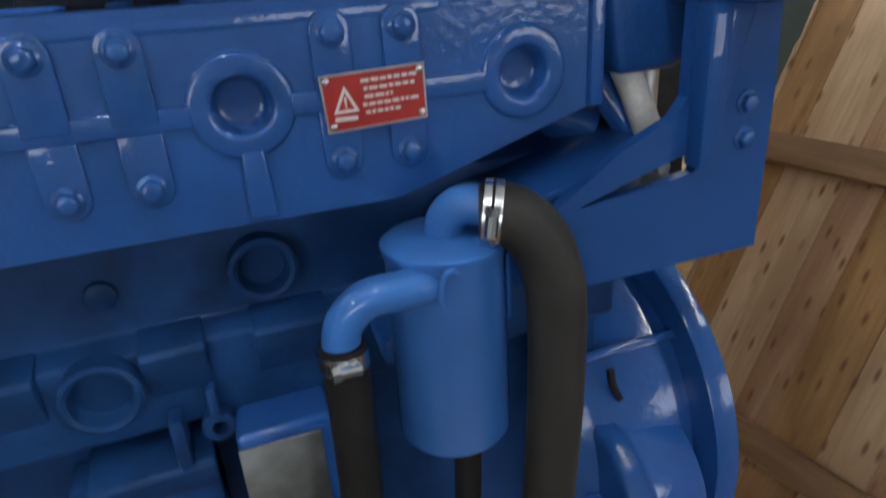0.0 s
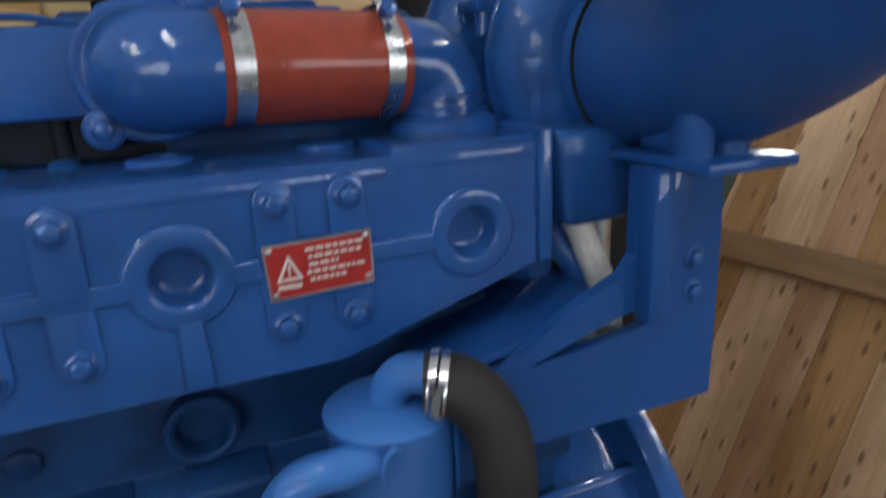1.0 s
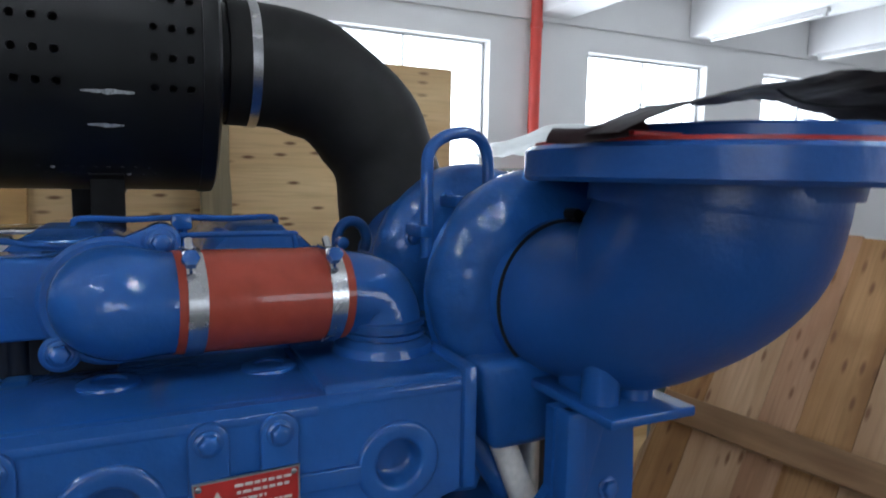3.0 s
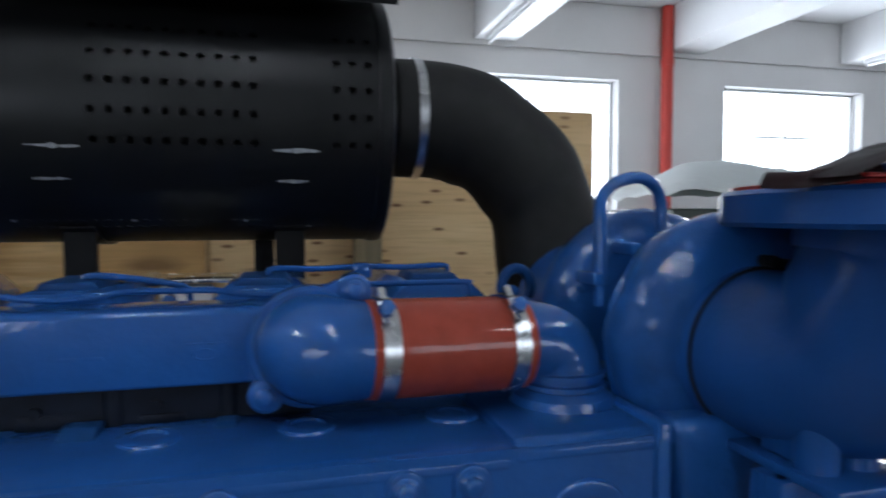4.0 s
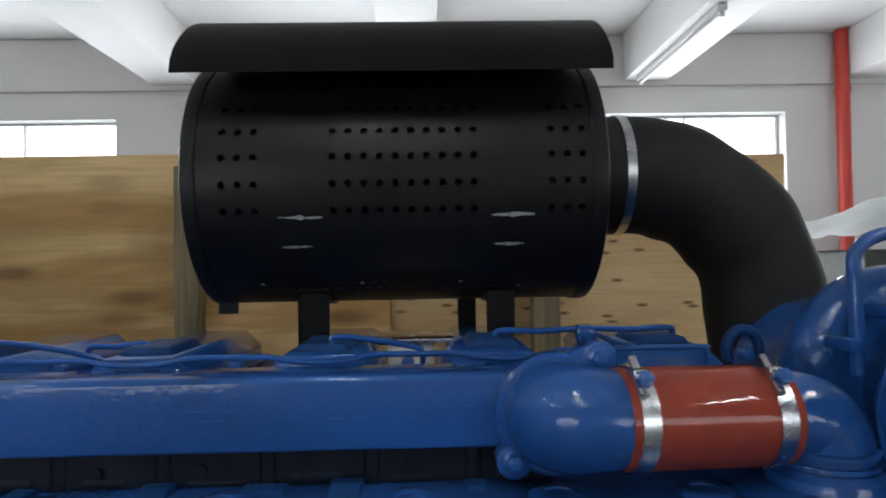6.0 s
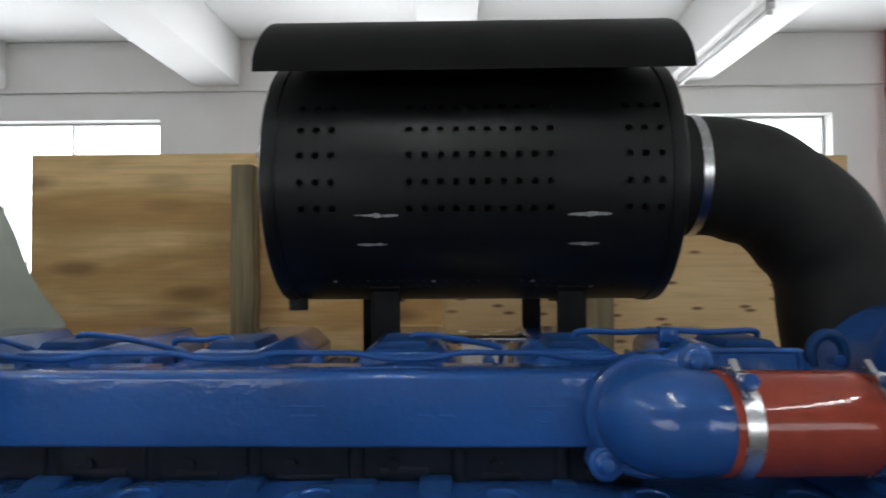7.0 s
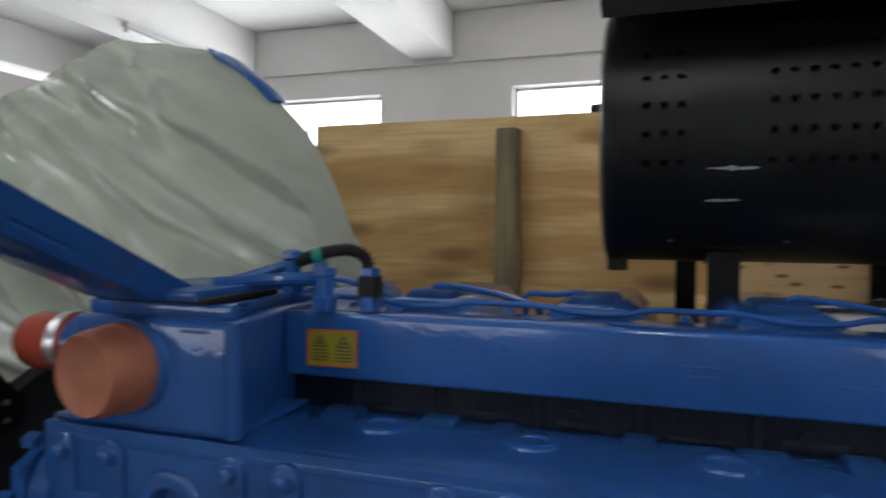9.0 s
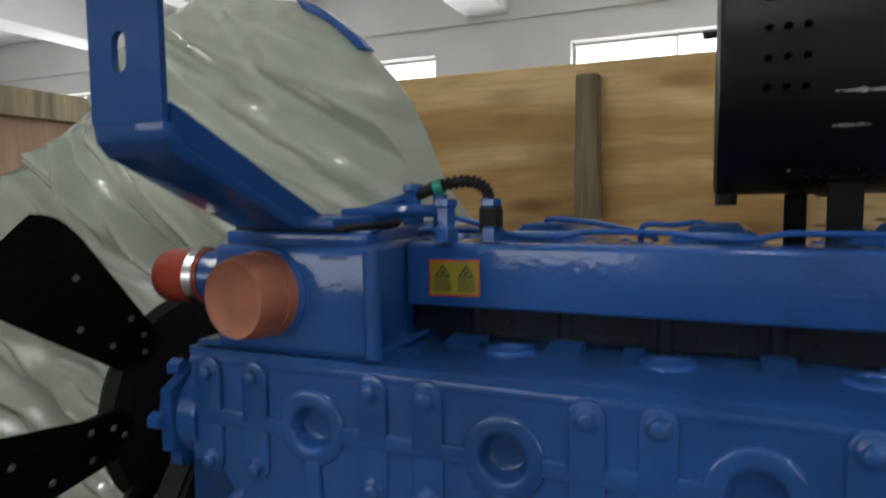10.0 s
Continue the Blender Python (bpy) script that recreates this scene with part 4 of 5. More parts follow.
# ---- plastic sheet over the flange ----
bm = B()
rows_ = []
for i in range(61):
    f = i / 60
    x = 0.212 + 0.33 * f
    arch = 0.036 * math.sin(math.pi * min(1.0, f) ** 0.9) ** 0.9
    ring = []
    for k in range(25):
        g = k / 24
        half = 0.016 + 0.034 * min(1, 2.6 * f + 0.1) ** 0.7
        y = -0.12 - 0.035 * min(1, 2 * f) + (g - 0.5) * 2 * half + 0.01 * noise.noise((x * 18, 0, g))
        z = 1.5235 + arch * (1 - 0.2 * g) + (0.0045 * noise.noise((x * 30, y * 18, 0.0)) + 0.0025 * abs(noise.noise((x * 80, y * 50, 3.0)))) * min(1, f * 8)
        ring.append(bm.verts.new((x, y, z)))
    rows_.append(ring)
for A, C in zip(rows_, rows_[1:]):
    for k in range(24):
        bm.faces.new((A[k], A[k + 1], C[k + 1], C[k]))
bmesh.ops.solidify(bm, geom=bm.faces[:], thickness=0.0012)
cap = thing("plastic_cover", (0.37, -0.08, 1.5245), "dark glossy crumpled plastic film arched over the exhaust flange", "plastic sheet")
part("film", bm, CLEAR, cap, smooth=40)
part("red_liner", box(B(), 0.232, 0.30, -0.13, -0.06, 1.5232, 1.5262, 0.001), RED_PLATE, cap, "red liner flap under the film")
part("blank_disc", lathe(B(), [(0, 0.0), (0, 0.118), (0.002, 0.12), (0.008, 0.12), (0.01, 0.118), (0.01, 0.0)], (0.378, -0.08, 1.5228), (0, 0, 1), 56, cap=False), BLUE_SATIN, cap, "blue blanking disc")
part("film_tail", sweep(B(), [(0.245, -0.125, 1.529), (0.228, -0.12, 1.526), (0.212, -0.105, 1.523), (0.206, -0.085, 1.524)], 0.006, 8, 5, flat=0.35), CLEAR, cap)
part("film_thread", sweep(B(), [(0.33, -0.14, 1.557), (0.345, -0.145, 1.549), (0.37, -0.15, 1.546), (0.41, -0.15, 1.548)], 0.0008, 6, 4), BLACK, cap)

# ---- red hose with clamps ----
hose = thing("silicone_hose", (0.058, 0.09, 1.366), "short red silicone charge air hose with steel clamps", "hose")
HO, HD = Vector((-0.005, 0.0745, 1.4035)), Vector((1, 0.115, -0.025))
part("tube", lathe(B(), [(-0.002, 0.0355), (-0.002, 0.0375), (0.004, 0.038), (0.121, 0.038), (0.127, 0.0375), (0.127, 0.0355)], HO, HD, 40), SILICONE, hose, smooth=50)
for d in (0.010, 0.113):
    o = HO + HD.normalized() * d
    cl_ = part("clamp", lathe(B(), [(-0.0065, 0.0382), (-0.0065, 0.0395), (0.0065, 0.0395), (0.0065, 0.0382)], o, HD, 40), STEEL, hose, "shiny steel band clamp")
    part("t_bolt", cyl(B(), o + Vector((0.0, -0.036, 0.024)), o + Vector((0.0, -0.01, 0.046)), 0.0032, seg=10), STEEL, cl_)
    part("nut", lathe(B(), [(0, 0.006), (0.008, 0.006), (0.009, 0.004), (0.009, 0)], o + Vector((0, -0.034, 0.034)), (0, -0.8, 0.4), 6), BLUE, cl_, "blue painted nut")
    part("bridge", box(B(), o.x - 0.005, o.x + 0.005, o.y - 0.03, o.y + 0.0, o.z + 0.034, o.z + 0.041, 0.001), STEEL, cl_)

# ---- oil separator with its hoses ----
sep = thing("oil_separator", (0.062, -0.055, 1.045), "blue cylindrical oil separator tank", "oil separator")
part("tank", lathe(B(), [(0, 0.03), (0.0, 0.038), (0.004, 0.041), (0.145, 0.041), (0.147, 0.0425), (0.151, 0.0425), (0.153, 0.04), (0.158, 0.0)], (0.062, -0.035, 1.042), (0, 0, 1), 48), BLUE_TANK, sep, "smooth blue tank", smooth=40)
part("side_pipe", sweep(B(), [(0.05, -0.06, 1.176), (0.025, -0.062, 1.176), (0.002, -0.06, 1.174), (-0.012, -0.058, 1.163), (-0.017, -0.056, 1.148), (-0.017, -0.056, 1.13)], 0.0125, 20, 6), BLUE_TANK, sep, "bent blue side pipe", smooth=60)
part("top_pipe", sweep(B(), [(0.062, -0.035, 1.19), (0.064, -0.037, 1.206), (0.072, -0.043, 1.216), (0.086, -0.052, 1.217), (0.1, -0.06, 1.213)], 0.0135, 20, 6), BLUE_TANK, sep, smooth=60)
part("weld_bead", sweep(B(), [(0.05 - 0.006 * math.cos(q), -0.0755 - 0.004 * math.sin(q), 1.176 + 0.0145 * math.sin(q * 1.0)) for q in np.linspace(-2.2, 2.2, 9)], 0.0022, 8, 3), BLUE_TANK, sep)
part("strap", box(B(), 0.096, 0.100, -0.06, -0.05, 1.135, 1.185, 0.001), BLUE, sep)
part("holder", box(B(), 0.02, 0.09, -0.01, 0.06, 1.09, 1.11, 0.003), BLUE, sep)
part("drain_stub", cyl(B(), (0.066, -0.045, 1.024), (0.066, -0.045, 1.044), 0.009, seg=14), STEEL, sep)

bh = thing("breather_hose", (0.13, -0.08, 0.119), "thick dark grey rubber breather hose, bent downward", "hose")
part("tube", sweep(B(), [(0.080, -0.056, 1.213), (0.097, -0.064, 1.212), (0.111, -0.07, 1.199), (0.121, -0.073, 1.176), (0.125, -0.075, 1.14), (0.1245, -0.074, 1.06), (0.122, -0.07, 0.98), (0.125, -0.05, 0.85), (0.12, -0.03, 0.6), (0.12, -0.02, 0.12)], 0.02, 24, 6), HOSE_GREY, bh, smooth=60)


def worm_clamp(parent, o, axis, r, w=0.006):
    c = part("clamp", lathe(B(), [(-w, r), (-w, r + 0.001), (w, r + 0.001), (w, r)], o, axis, 32), STEEL, parent, "slotted steel worm clamp")
    d = Vector(axis).normalized()
    side = (Vector((0, -1, 0)) - d * d.dot(Vector((0, -1, 0)))).normalized()
    t = d.cross(side)
    p = Vector(o) + side * (r + 0.003)
    part("screw_housing", cyl(B(), p - t * 0.007, p + t * 0.007, 0.0042, seg=10), STEEL, c)
    part("screw_head", lathe(B(), [(0, 0.0052), (0.005, 0.0052), (0.005, 0)], p - t * 0.011, t, 6), STEEL, c)
    for k in range(6):
        a = -0.5 - 0.16 * k
        q = Vector(o) + (side * math.cos(a) + t * math.sin(a)) * (r + 0.0011)
        part("slot", box(B(), q.x - 0.0006, q.x + 0.0006, q.y - 0.0006, q.y + 0.0006, q.z - w * 0.6, q.z + w * 0.6), FAN_BLACK, c)
    return c


worm_clamp(bh, (0.087, -0.0595, 1.2135), (0.85, -0.42, -0.12), 0.0206)
dh = thing("drain_hose", (-0.02, -0.056, 0.119), "black rubber drain hose hanging from the separator", "hose")
part("tube", sweep(B(), [(-0.017, -0.056, 1.146), (-0.017, -0.056, 1.10), (-0.019, -0.052, 1.0), (-0.03, -0.03, 0.8), (-0.03, -0.02, 0.4), (-0.03, -0.02, 0.12)], 0.0148, 20, 6), RUBBER, dh, smooth=60)
worm_clamp(dh, (-0.017, -0.056, 1.136), (0, 0, 1), 0.0152)
sh = thing("small_hose", (0.066, -0.04, 0.119), "thin black drain hose under the separator tank", "hose")
part("tube", sweep(B(), [(0.066, -0.045, 1.036), (0.066, -0.045, 1.0), (0.062, -0.03, 0.8), (0.06, -0.02, 0.5), (0.06, -0.02, 0.12)], 0.0105, 14, 5), RUBBER, sh, smooth=60)

# ---- warning plate and yellow label ----
wp = thing("warning_plate", (0.033, -0.006, 1.266), "small red warning plate with a white triangle and illegible lines", "sign")
plate = part("plate", prism(B(), [(0.0, 1.3), (0.0665, 1.302), (0.0665, 1.2685), (0.002, 1.266)], "y", -0.0062, -0.0048), RED_PLATE, wp)
part("rim", pierced(B(), [(-0.0008, 1.3008), (0.0673, 1.3028), (0.0673, 1.2677), (0.0012, 1.2652)], [[(0.0004, 1.2996), (0.0661, 1.3016), (0.0661, 1.2689), (0.0024, 1.2664)]], "y", -0.0064, -0.0046), DULL_STEEL, plate)
for x, z in ((0.003, 1.2972), (0.0632, 1.299), (0.0636, 1.2718), (0.005, 1.2692)):
    part("rivet", lathe(B(), [(0, 0.0024), (0.0012, 0.002), (0.0018, 0)], (x, -0.0062, z), (0, -1, 0), 12), STEEL, plate)
part("triangle", pierced(B(), [(0.006, 1.277), (0.0225, 1.2775), (0.0142, 1.2938)], [[(0.009, 1.2788), (0.0196, 1.2791), (0.0142, 1.2897)]], "y", -0.0067, -0.0062), PALE, plate)
part("exclamation_mark", prism(B(), [(0.0137, 1.2818), (0.0147, 1.2818), (0.0150, 1.2868), (0.0134, 1.2868)], "y", -0.0067, -0.0062), PALE, plate)
part("exclamation_dot", box(B(), 0.0136, 0.0148, -0.0067, -0.0062, 1.2799, 1.281), PALE, plate)
part("text_bar", box(B(), 0.0065, 0.021, -0.0067, -0.0062, 1.2722, 1.2748), PALE, plate)
for k, (a, c) in enumerate(((0.025, 0.062), (0.0265, 0.06), (0.0265, 0.045), (0.025, 0.0625), (0.0265, 0.05))):
    z = 1.2955 - k * 0.0049
    rng = random.Random(k)
    x = a
    while x < c:
        w = rng.uniform(0.002, 0.006)
        part("text_bar", box(B(), x, min(c, x + w), -0.0066, -0.0062, z - 0.0010 + (x - a) * 0.03, z + 0.0010 + (x - a) * 0.03), PALE, plate)
        x += w + 0.0011

yl = thing("warning_label", (-0.615, 0.1035, 1.386), "yellow double warning sticker with dark pictograms", "label")
st = part("sticker", prism(B(), [(-0.64, 1.3865), (-0.592, 1.3875), (-0.592, 1.4195), (-0.64, 1.4185)], "y", 0.1025, 0.1036, 0.0), YELLOW, yl)
part("border", pierced(B(), [(-0.6405, 1.3860), (-0.5915, 1.387), (-0.5915, 1.42), (-0.6405, 1.419)], [[(-0.6388, 1.3877), (-0.5932, 1.3887), (-0.5932, 1.4183), (-0.6388, 1.4173)]], "y", 0.102, 0.1032), INK_RED, st, "orange red border")
for x in (-0.6275, -0.6045):
    part("pictogram", pierced(B(), [(x - 0.008, 1.4035), (x + 0.008, 1.4035), (x, 1.4155)], [[(x - 0.005, 1.4052), (x + 0.005, 1.4052), (x, 1.4125)]], "y", 0.102, 0.1027), INK, st)
    part("figure_bar", box(B(), x - 0.0018, x + 0.0018, 0.102, 0.1027, 1.406, 1.4095), INK, st)
    for k in range(4):
        part("text_bar", box(B(), x - 0.008, x + 0.008, 0.102, 0.1027, 1.4005 - k * 0.003, 1.4018 - k * 0.003), INK, st)

# ---- air cleaner ----
AX, AY, AZ, AR = (-0.402, 0.054), 0.413, 1.62, 0.1447
air = thing("air_cleaner", (-0.17, AY, 1.42), "black perforated cylindrical air cleaner with a rain hood", "air cleaner")
bm = B()
da, dx = radians(5.6), 0.00825
xs = [AX[0] + 0.012] + [-0.356 + (k - 2) * dx for k in range(1, 51)] + [AX[1] - 0.012]
ring_angles = [radians(28) + da - da * k for k in range(12)]
rest = np.linspace(ring_angles[-1], ring_angles[0] - 2 * math.pi, 41)[1:-1]
ring_angles += list(rest)


def shell(x, a, r=AR):
    return (x, AY - r * math.cos(a), AZ + r * math.sin(a))


grid = [[bm.verts.new(shell(x, a)) for a in ring_angles] for x in xs]
hole_cols = [k for k in (0, 1, 2, *range(7, 17), 21, 22, 23)]
skip = set()
for hc in hole_cols:
    i = 2 + 2 * hc - 1 + 0
    for row in range(5):
        j = 2 * row
        skip |= {(i, j), (i + 1, j), (i, j + 1), (i + 1, j + 1)}
        xc, ac = (xs[i + 1]), ring_angles[j + 1]
        outer = [grid[i][j], grid[i + 1][j], grid[i + 2][j], grid[i + 2][j + 1], grid[i + 2][j + 2], grid[i + 1][j + 2], grid[i][j + 2], grid[i][j + 1]]
        inner, deep = [], []
        for dxk, dak in ((-1, 1), (0, 1.41), (1, 1), (1.41, 0), (1, -1), (0, -1.41), (-1, -1), (-1.41, 0)):
            q = (xc + 0.0029 * dxk, ac + 0.0029 / AR * dak)
            inner.append(bm.verts.new(shell(*q)))
            deep.append(bm.verts.new(shell(*q, AR - 0.004)))
        for k in range(8):
            l = (k + 1) % 8
            bm.faces.new((outer[k], outer[l], inner[l], inner[k]))
            bm.faces.new((inner[k], inner[l], deep[l], deep[k]))
na = len(ring_angles)
for i in range(len(xs) - 1):
    for j in range(na):
        if (i, j) in skip:
            continue
        k = (j + 1) % na
        bm.faces.new((grid[i][j], grid[i][k], grid[i + 1][k], grid[i + 1][j]))
body = part("shell", bm, BLACK, air, "black sheet steel shell with rows of round holes", smooth=40)
part("filter_element", lathe(B(), [(0, AR - 0.014), (AX[1] - AX[0] - 0.03, AR - 0.014)], (AX[0] + 0.015, AY, AZ), (1, 0, 0), 40), BLACK_IN, air)
for x, d in ((AX[0] + 0.0125, -1), (AX[1] - 0.0125, 1)):
    part("end_cap", lathe(B(), [(-0.006, AR + 0.0015), (0.002, AR + 0.0025), (0.009, AR + 0.0015), (0.0125, AR - 0.006), (0.012, AR - 0.02), (0.008, AR - 0.03), (0.010, 0.08), (0.010, 0)], (x, AY, AZ), (d, 0, 0), 64), BLACK, air, smooth=40)
# hood: a curved sheet over the top with rounded front corners
bm = B()
HR = 0.197
n = 22
rows_ = []
for i in range(33):
    f = i / 32
    ring = []
    for k in range(n + 1):
        g = k / n
        a = radians(29 + (180 - 58) * g)
        edge = min(g, 1 - g) * 2
        inset = 0.004 * max(0, 1 - edge * 5) ** 2
        x = AX[0] + 0.0 + inset + ((AX[1] - AX[0]) - 2 * inset) * f
        ring.append(bm.verts.new(shell(x, a, HR)))
    rows_.append(ring)
for A, C in zip(rows_, rows_[1:]):
    for k in range(n):
        bm.faces.new((A[k], A[k + 1], C[k + 1], C[k]))
bmesh.ops.solidify(bm, geom=bm.faces[:], thickness=0.0025)
part("rain_hood", bm, BLACK, air, "curved black rain hood", smooth=40)
for x in (-0.30, -0.05):
    part("hood_stay", box(B(), x - 0.01, x + 0.01, AY - 0.04, AY + 0.04, AZ + AR - 0.003, AZ + HR - 0.001, 0.002), BLACK, air)
for x in (-0.2745, -0.0575):
    part("strap", box(B(), x - 0.0165, x + 0.0165, 0.347, 0.355, 1.40, 1.496, 0.002), BLACK_MATTE, air, "black mounting leg")
    part("strap", box(B(), x - 0.045, x - 0.02, 0.47, 0.478, 1.40, 1.50, 0.002), BLACK_MATTE, air, "black mounting leg")
    part("saddle", prism(B(), [(AY - 0.148 * math.cos(a), AZ + 0.148 * math.sin(a)) for a in np.linspace(radians(-60), radians(-125), 12)] + [(AY - 0.1455 * math.cos(a), AZ + 0.1455 * math.sin(a)) for a in np.linspace(radians(-125), radians(-60), 12)], "x", x - 0.0165, x + 0.0165), BLACK, air)
    part("foot", box(B(), x - 0.045, x + 0.0165, 0.347, 0.5, 1.396, 1.402, 0.002), BLACK, air)
for x0, w, a in ((-0.276, 0.046, -19.5), (-0.0505, 0.046, -19.5), (-0.282, 0.032, -33), (-0.054, 0.032, -33)):
    bm = B()
    vs = []
    for i in range(9):
        x = x0 - w / 2 + w * i / 8
        h = (0.85 + 0.9 * noise.noise((x * 160, a * 3, 1 + x0))) * (1 - 0.6 * abs(i - 4) / 4)
        drift = 0.5 * noise.noise((x * 90, a, 7))
        vs.append([bm.verts.new(shell(x, radians(a + drift + q * max(0.15, h)), AR + 0.0007)) for q in (1, -1)])
    for p, q in zip(vs, vs[1:]):
        bm.faces.new((p[0], p[1], q[1], q[0]))
    part("weld_mark", bm, MARK_GLINT, air, "pale scratched weld mark")
for row_, a_ in enumerate((-56, -61)):
    for i in range(26):
        x = -0.33 + i * 0.0125 + 0.006 * row_
        if -0.15 < x < -0.12:
            continue
        o, out_ = Vector(shell(x, radians(a_), AR + 0.0002)), Vector(shell(x, radians(a_), AR + 0.01)) - Vector(shell(x, radians(a_), AR))
        # about one hole in nine is pale, a glint put into its colour
        part("drain_hole", lathe(B(), [(0, 0.0024), (0.0004, 0.0024), (0.0006, 0.0015), (0.0006, 0)], o, out_, 8), MARK_GLINT if (i * 7 + row_) % 9 == 0 else BLACK_IN, air)
part("stub", cyl(B(), (AX[1] - 0.004, AY, AZ + 0.008), (0.092, AY, AZ + 0.008), 0.07, seg=40), BLACK, air)
part("drain_tip", cyl(B(), (-0.388, AY - 0.02, AZ - AR - 0.012), (-0.388, AY - 0.02, AZ - AR + 0.01), 0.012, seg=12), RUBBER, air)
part("latch", box(B(), AX[0] - 0.014, AX[0] + 0.002, AY - 0.10, AY - 0.09, AZ + 0.02, AZ + 0.028, 0.002), BLACK, air)

ih = thing("intake_hose", (0.30, AY, 1.3), "wide black rubber elbow hose from air cleaner to turbocharger", "hose")
arc = [(0.07, AY, 1.629), (0.095, AY, 1.629)] + [(0.113 + 0.17 * math.sin(a), AY - 0.012 * (a / 1.57), 1.459 + 0.17 * math.cos(a)) for a in np.linspace(0.0, 1.57, 9)] + [(0.286, AY - 0.015, 1.40), (0.288, AY - 0.015, 1.32)]
arc = [(*p, 0.0745 - 0.005 * max(0, i - 3) / 9 + (0.0022 * math.sin(i * 2.1) if 2 < i < 11 else 0.0)) for i, p in enumerate(arc)]
part("tube", sweep(B(), arc, 0.0745, 40, 3), RUBBER, ih, smooth=60)
part("clamp", lathe(B(), [(-0.0055, 0.0735), (-0.0055, 0.0765), (0.0055, 0.0765), (0.0055, 0.0735)], (0.099, AY, 1.629), (1, 0, 0), 48), STEEL, ih, "shiny steel band clamp")

# ---- lifting bracket at the fan end ----
lb = thing("mounting_arm", (-0.735, -0.07, 1.452), "bent blue steel mounting arm with two slots", "bracket")


def slot(x, z, r=0.0045, h=0.008):
    return [(x + r * math.cos(q), z + h + r * math.sin(q)) for q in np.linspace(0, math.pi, 7)] + [(x + r * math.cos(q), z - h + r * math.sin(q)) for q in np.linspace(math.pi, 2 * math.pi, 7)]


part("upright", pierced(B(), [(-0.764, 1.523), (-0.705, 1.523), (-0.705, 1.72), (-0.764, 1.72)], [slot(-0.738, 1.566, 0.0056, 0.007), slot(-0.738, 1.619, 0.0056, 0.007)], "y", -0.138, -0.1335), BLUE_SHEET, lb)
bm = B()
prof = [(-0.138, 1.523), (-0.136, 1.512), (-0.128, 1.503), (-0.02, 1.456), (-0.008, 1.452), (0.03, 1.452)]
inn = [(0.03, 1.460), (-0.006, 1.460), (-0.016, 1.464), (-0.122, 1.511), (-0.129, 1.517), (-0.130, 1.523)]
prism(bm, prof + inn, "x", -0.764, -0.705, 0.001)
part("bent_leg", bm, BLUE_SHEET, lb)
part("gusset", prism(B(), [(-0.1295, 1.535), (-0.1295, 1.516), (-0.012, 1.461), (0.03, 1.461)], "x", -0.713, -0.706), BLUE_SHEET, lb)
part("foot", box(B(), -0.77, -0.675, -0.002, 0.12, 1.4515, 1.4605, 0.002), BLUE_SHEET, lb)
part("brace", sweep(B(), [(-0.70, 0.05, 1.461), (-0.66, 0.08, 1.464), (-0.633, 0.11, 1.463)], 0.006, 10, 4), BLUE_SHEET, lb)

# ---- pulley and belt under the water pump ----
pulley = part("crank_pulley", lathe(B(), [(0, 0.04), (0, 0.12), (0.006, 0.146), (0.01, 0.146), (0.016, 0.136), (0.022, 0.146), (0.028, 0.136), (0.034, 0.146), (0.04, 0.146), (0.044, 0.12), (0.044, 0.04)], (-0.905, 0.145, 1.115), (1, 0, 0), 48), FAN_BLACK, engine, "dark grooved belt pulley")
part("belt", lathe(B(), [(0.008, 0.143), (0.008, 0.149), (0.034, 0.149), (0.034, 0.143)], (-0.905, 0.145, 1.115), (1, 0, 0), 48), RUBBER, pulley, "black rubber belt")
part("front_plate", box(B(), -0.855, -0.802, 0.02, 0.36, 0.72, 1.24, 0.006), BLUE_OLD, engine)
part("bypass_pipe", sweep(B(), [(-0.765, 0.03, 1.238), (-0.778, 0.008, 1.222), (-0.79, -0.004, 1.195), (-0.797, -0.008, 1.13), (-0.79, 0.02, 1.06)], 0.0075, 12, 5), BLUE, engine, smooth=60)

# ---- capped pipes at the fan end ----
for nm, c, d, r, l, mt in (("capped_pipe", (-0.741, 0.0, 1.3985), (-0.1, -1, -0.02), 0.034, 0.04, COPPER), ("capped_pipe", (-0.85, 0.053, 1.402), (-1, -0.1, 0), 0.027, 0.052, SILICONE)):
    t = thing(nm, (c[0], c[1], c[2] - r), "short brown rubber coolant stub with a pressed cap", "pipe cap", "capped pipes")
    part("sleeve", lathe(B(), [(0, r - 0.002), (0, r), (l - 0.012, r), (l - 0.006, r - 0.001), (l, r - 0.0035), (l - 0.0015, r - 0.006), (l - 0.005, r * 0.62), (l - 0.004, r * 0.3), (l - 0.003, 0)], c, d, 40), mt, t, smooth=50)
    dv = Vector(d).normalized()
    part("clamp", lathe(B(), [(0.004, r), (0.004, r + 0.0015), (0.014, r + 0.0015), (0.014, r)], c, d, 40), STEEL if mt is SILICONE else COPPER, t)

# ---- sensor cable ----
sc = thing("sensor_cable", (-0.6, 0.12, 1.44), "corrugated black sensor cable with a green clip", "cable")
part("blue_sleeve", sweep(B(), [(-0.735, 0.10, 1.455), (-0.70, 0.105, 1.465), (-0.66, 0.11, 1.477)], 0.0052, 10, 5), BLUE, sc)
part("rubber_sleeve", sweep(B(), [(-0.662, 0.11, 1.4765), (-0.64, 0.112, 1.484)], 0.006, 10, 4), RUBBER, sc)
line = smooth_path([(-0.645, 0.112, 1.483), (-0.625, 0.113, 1.488), (-0.605, 0.115, 1.490), (-0.592, 0.117, 1.484), (-0.587, 0.118, 1.472), (-0.586, 0.118, 1.462)], 14)
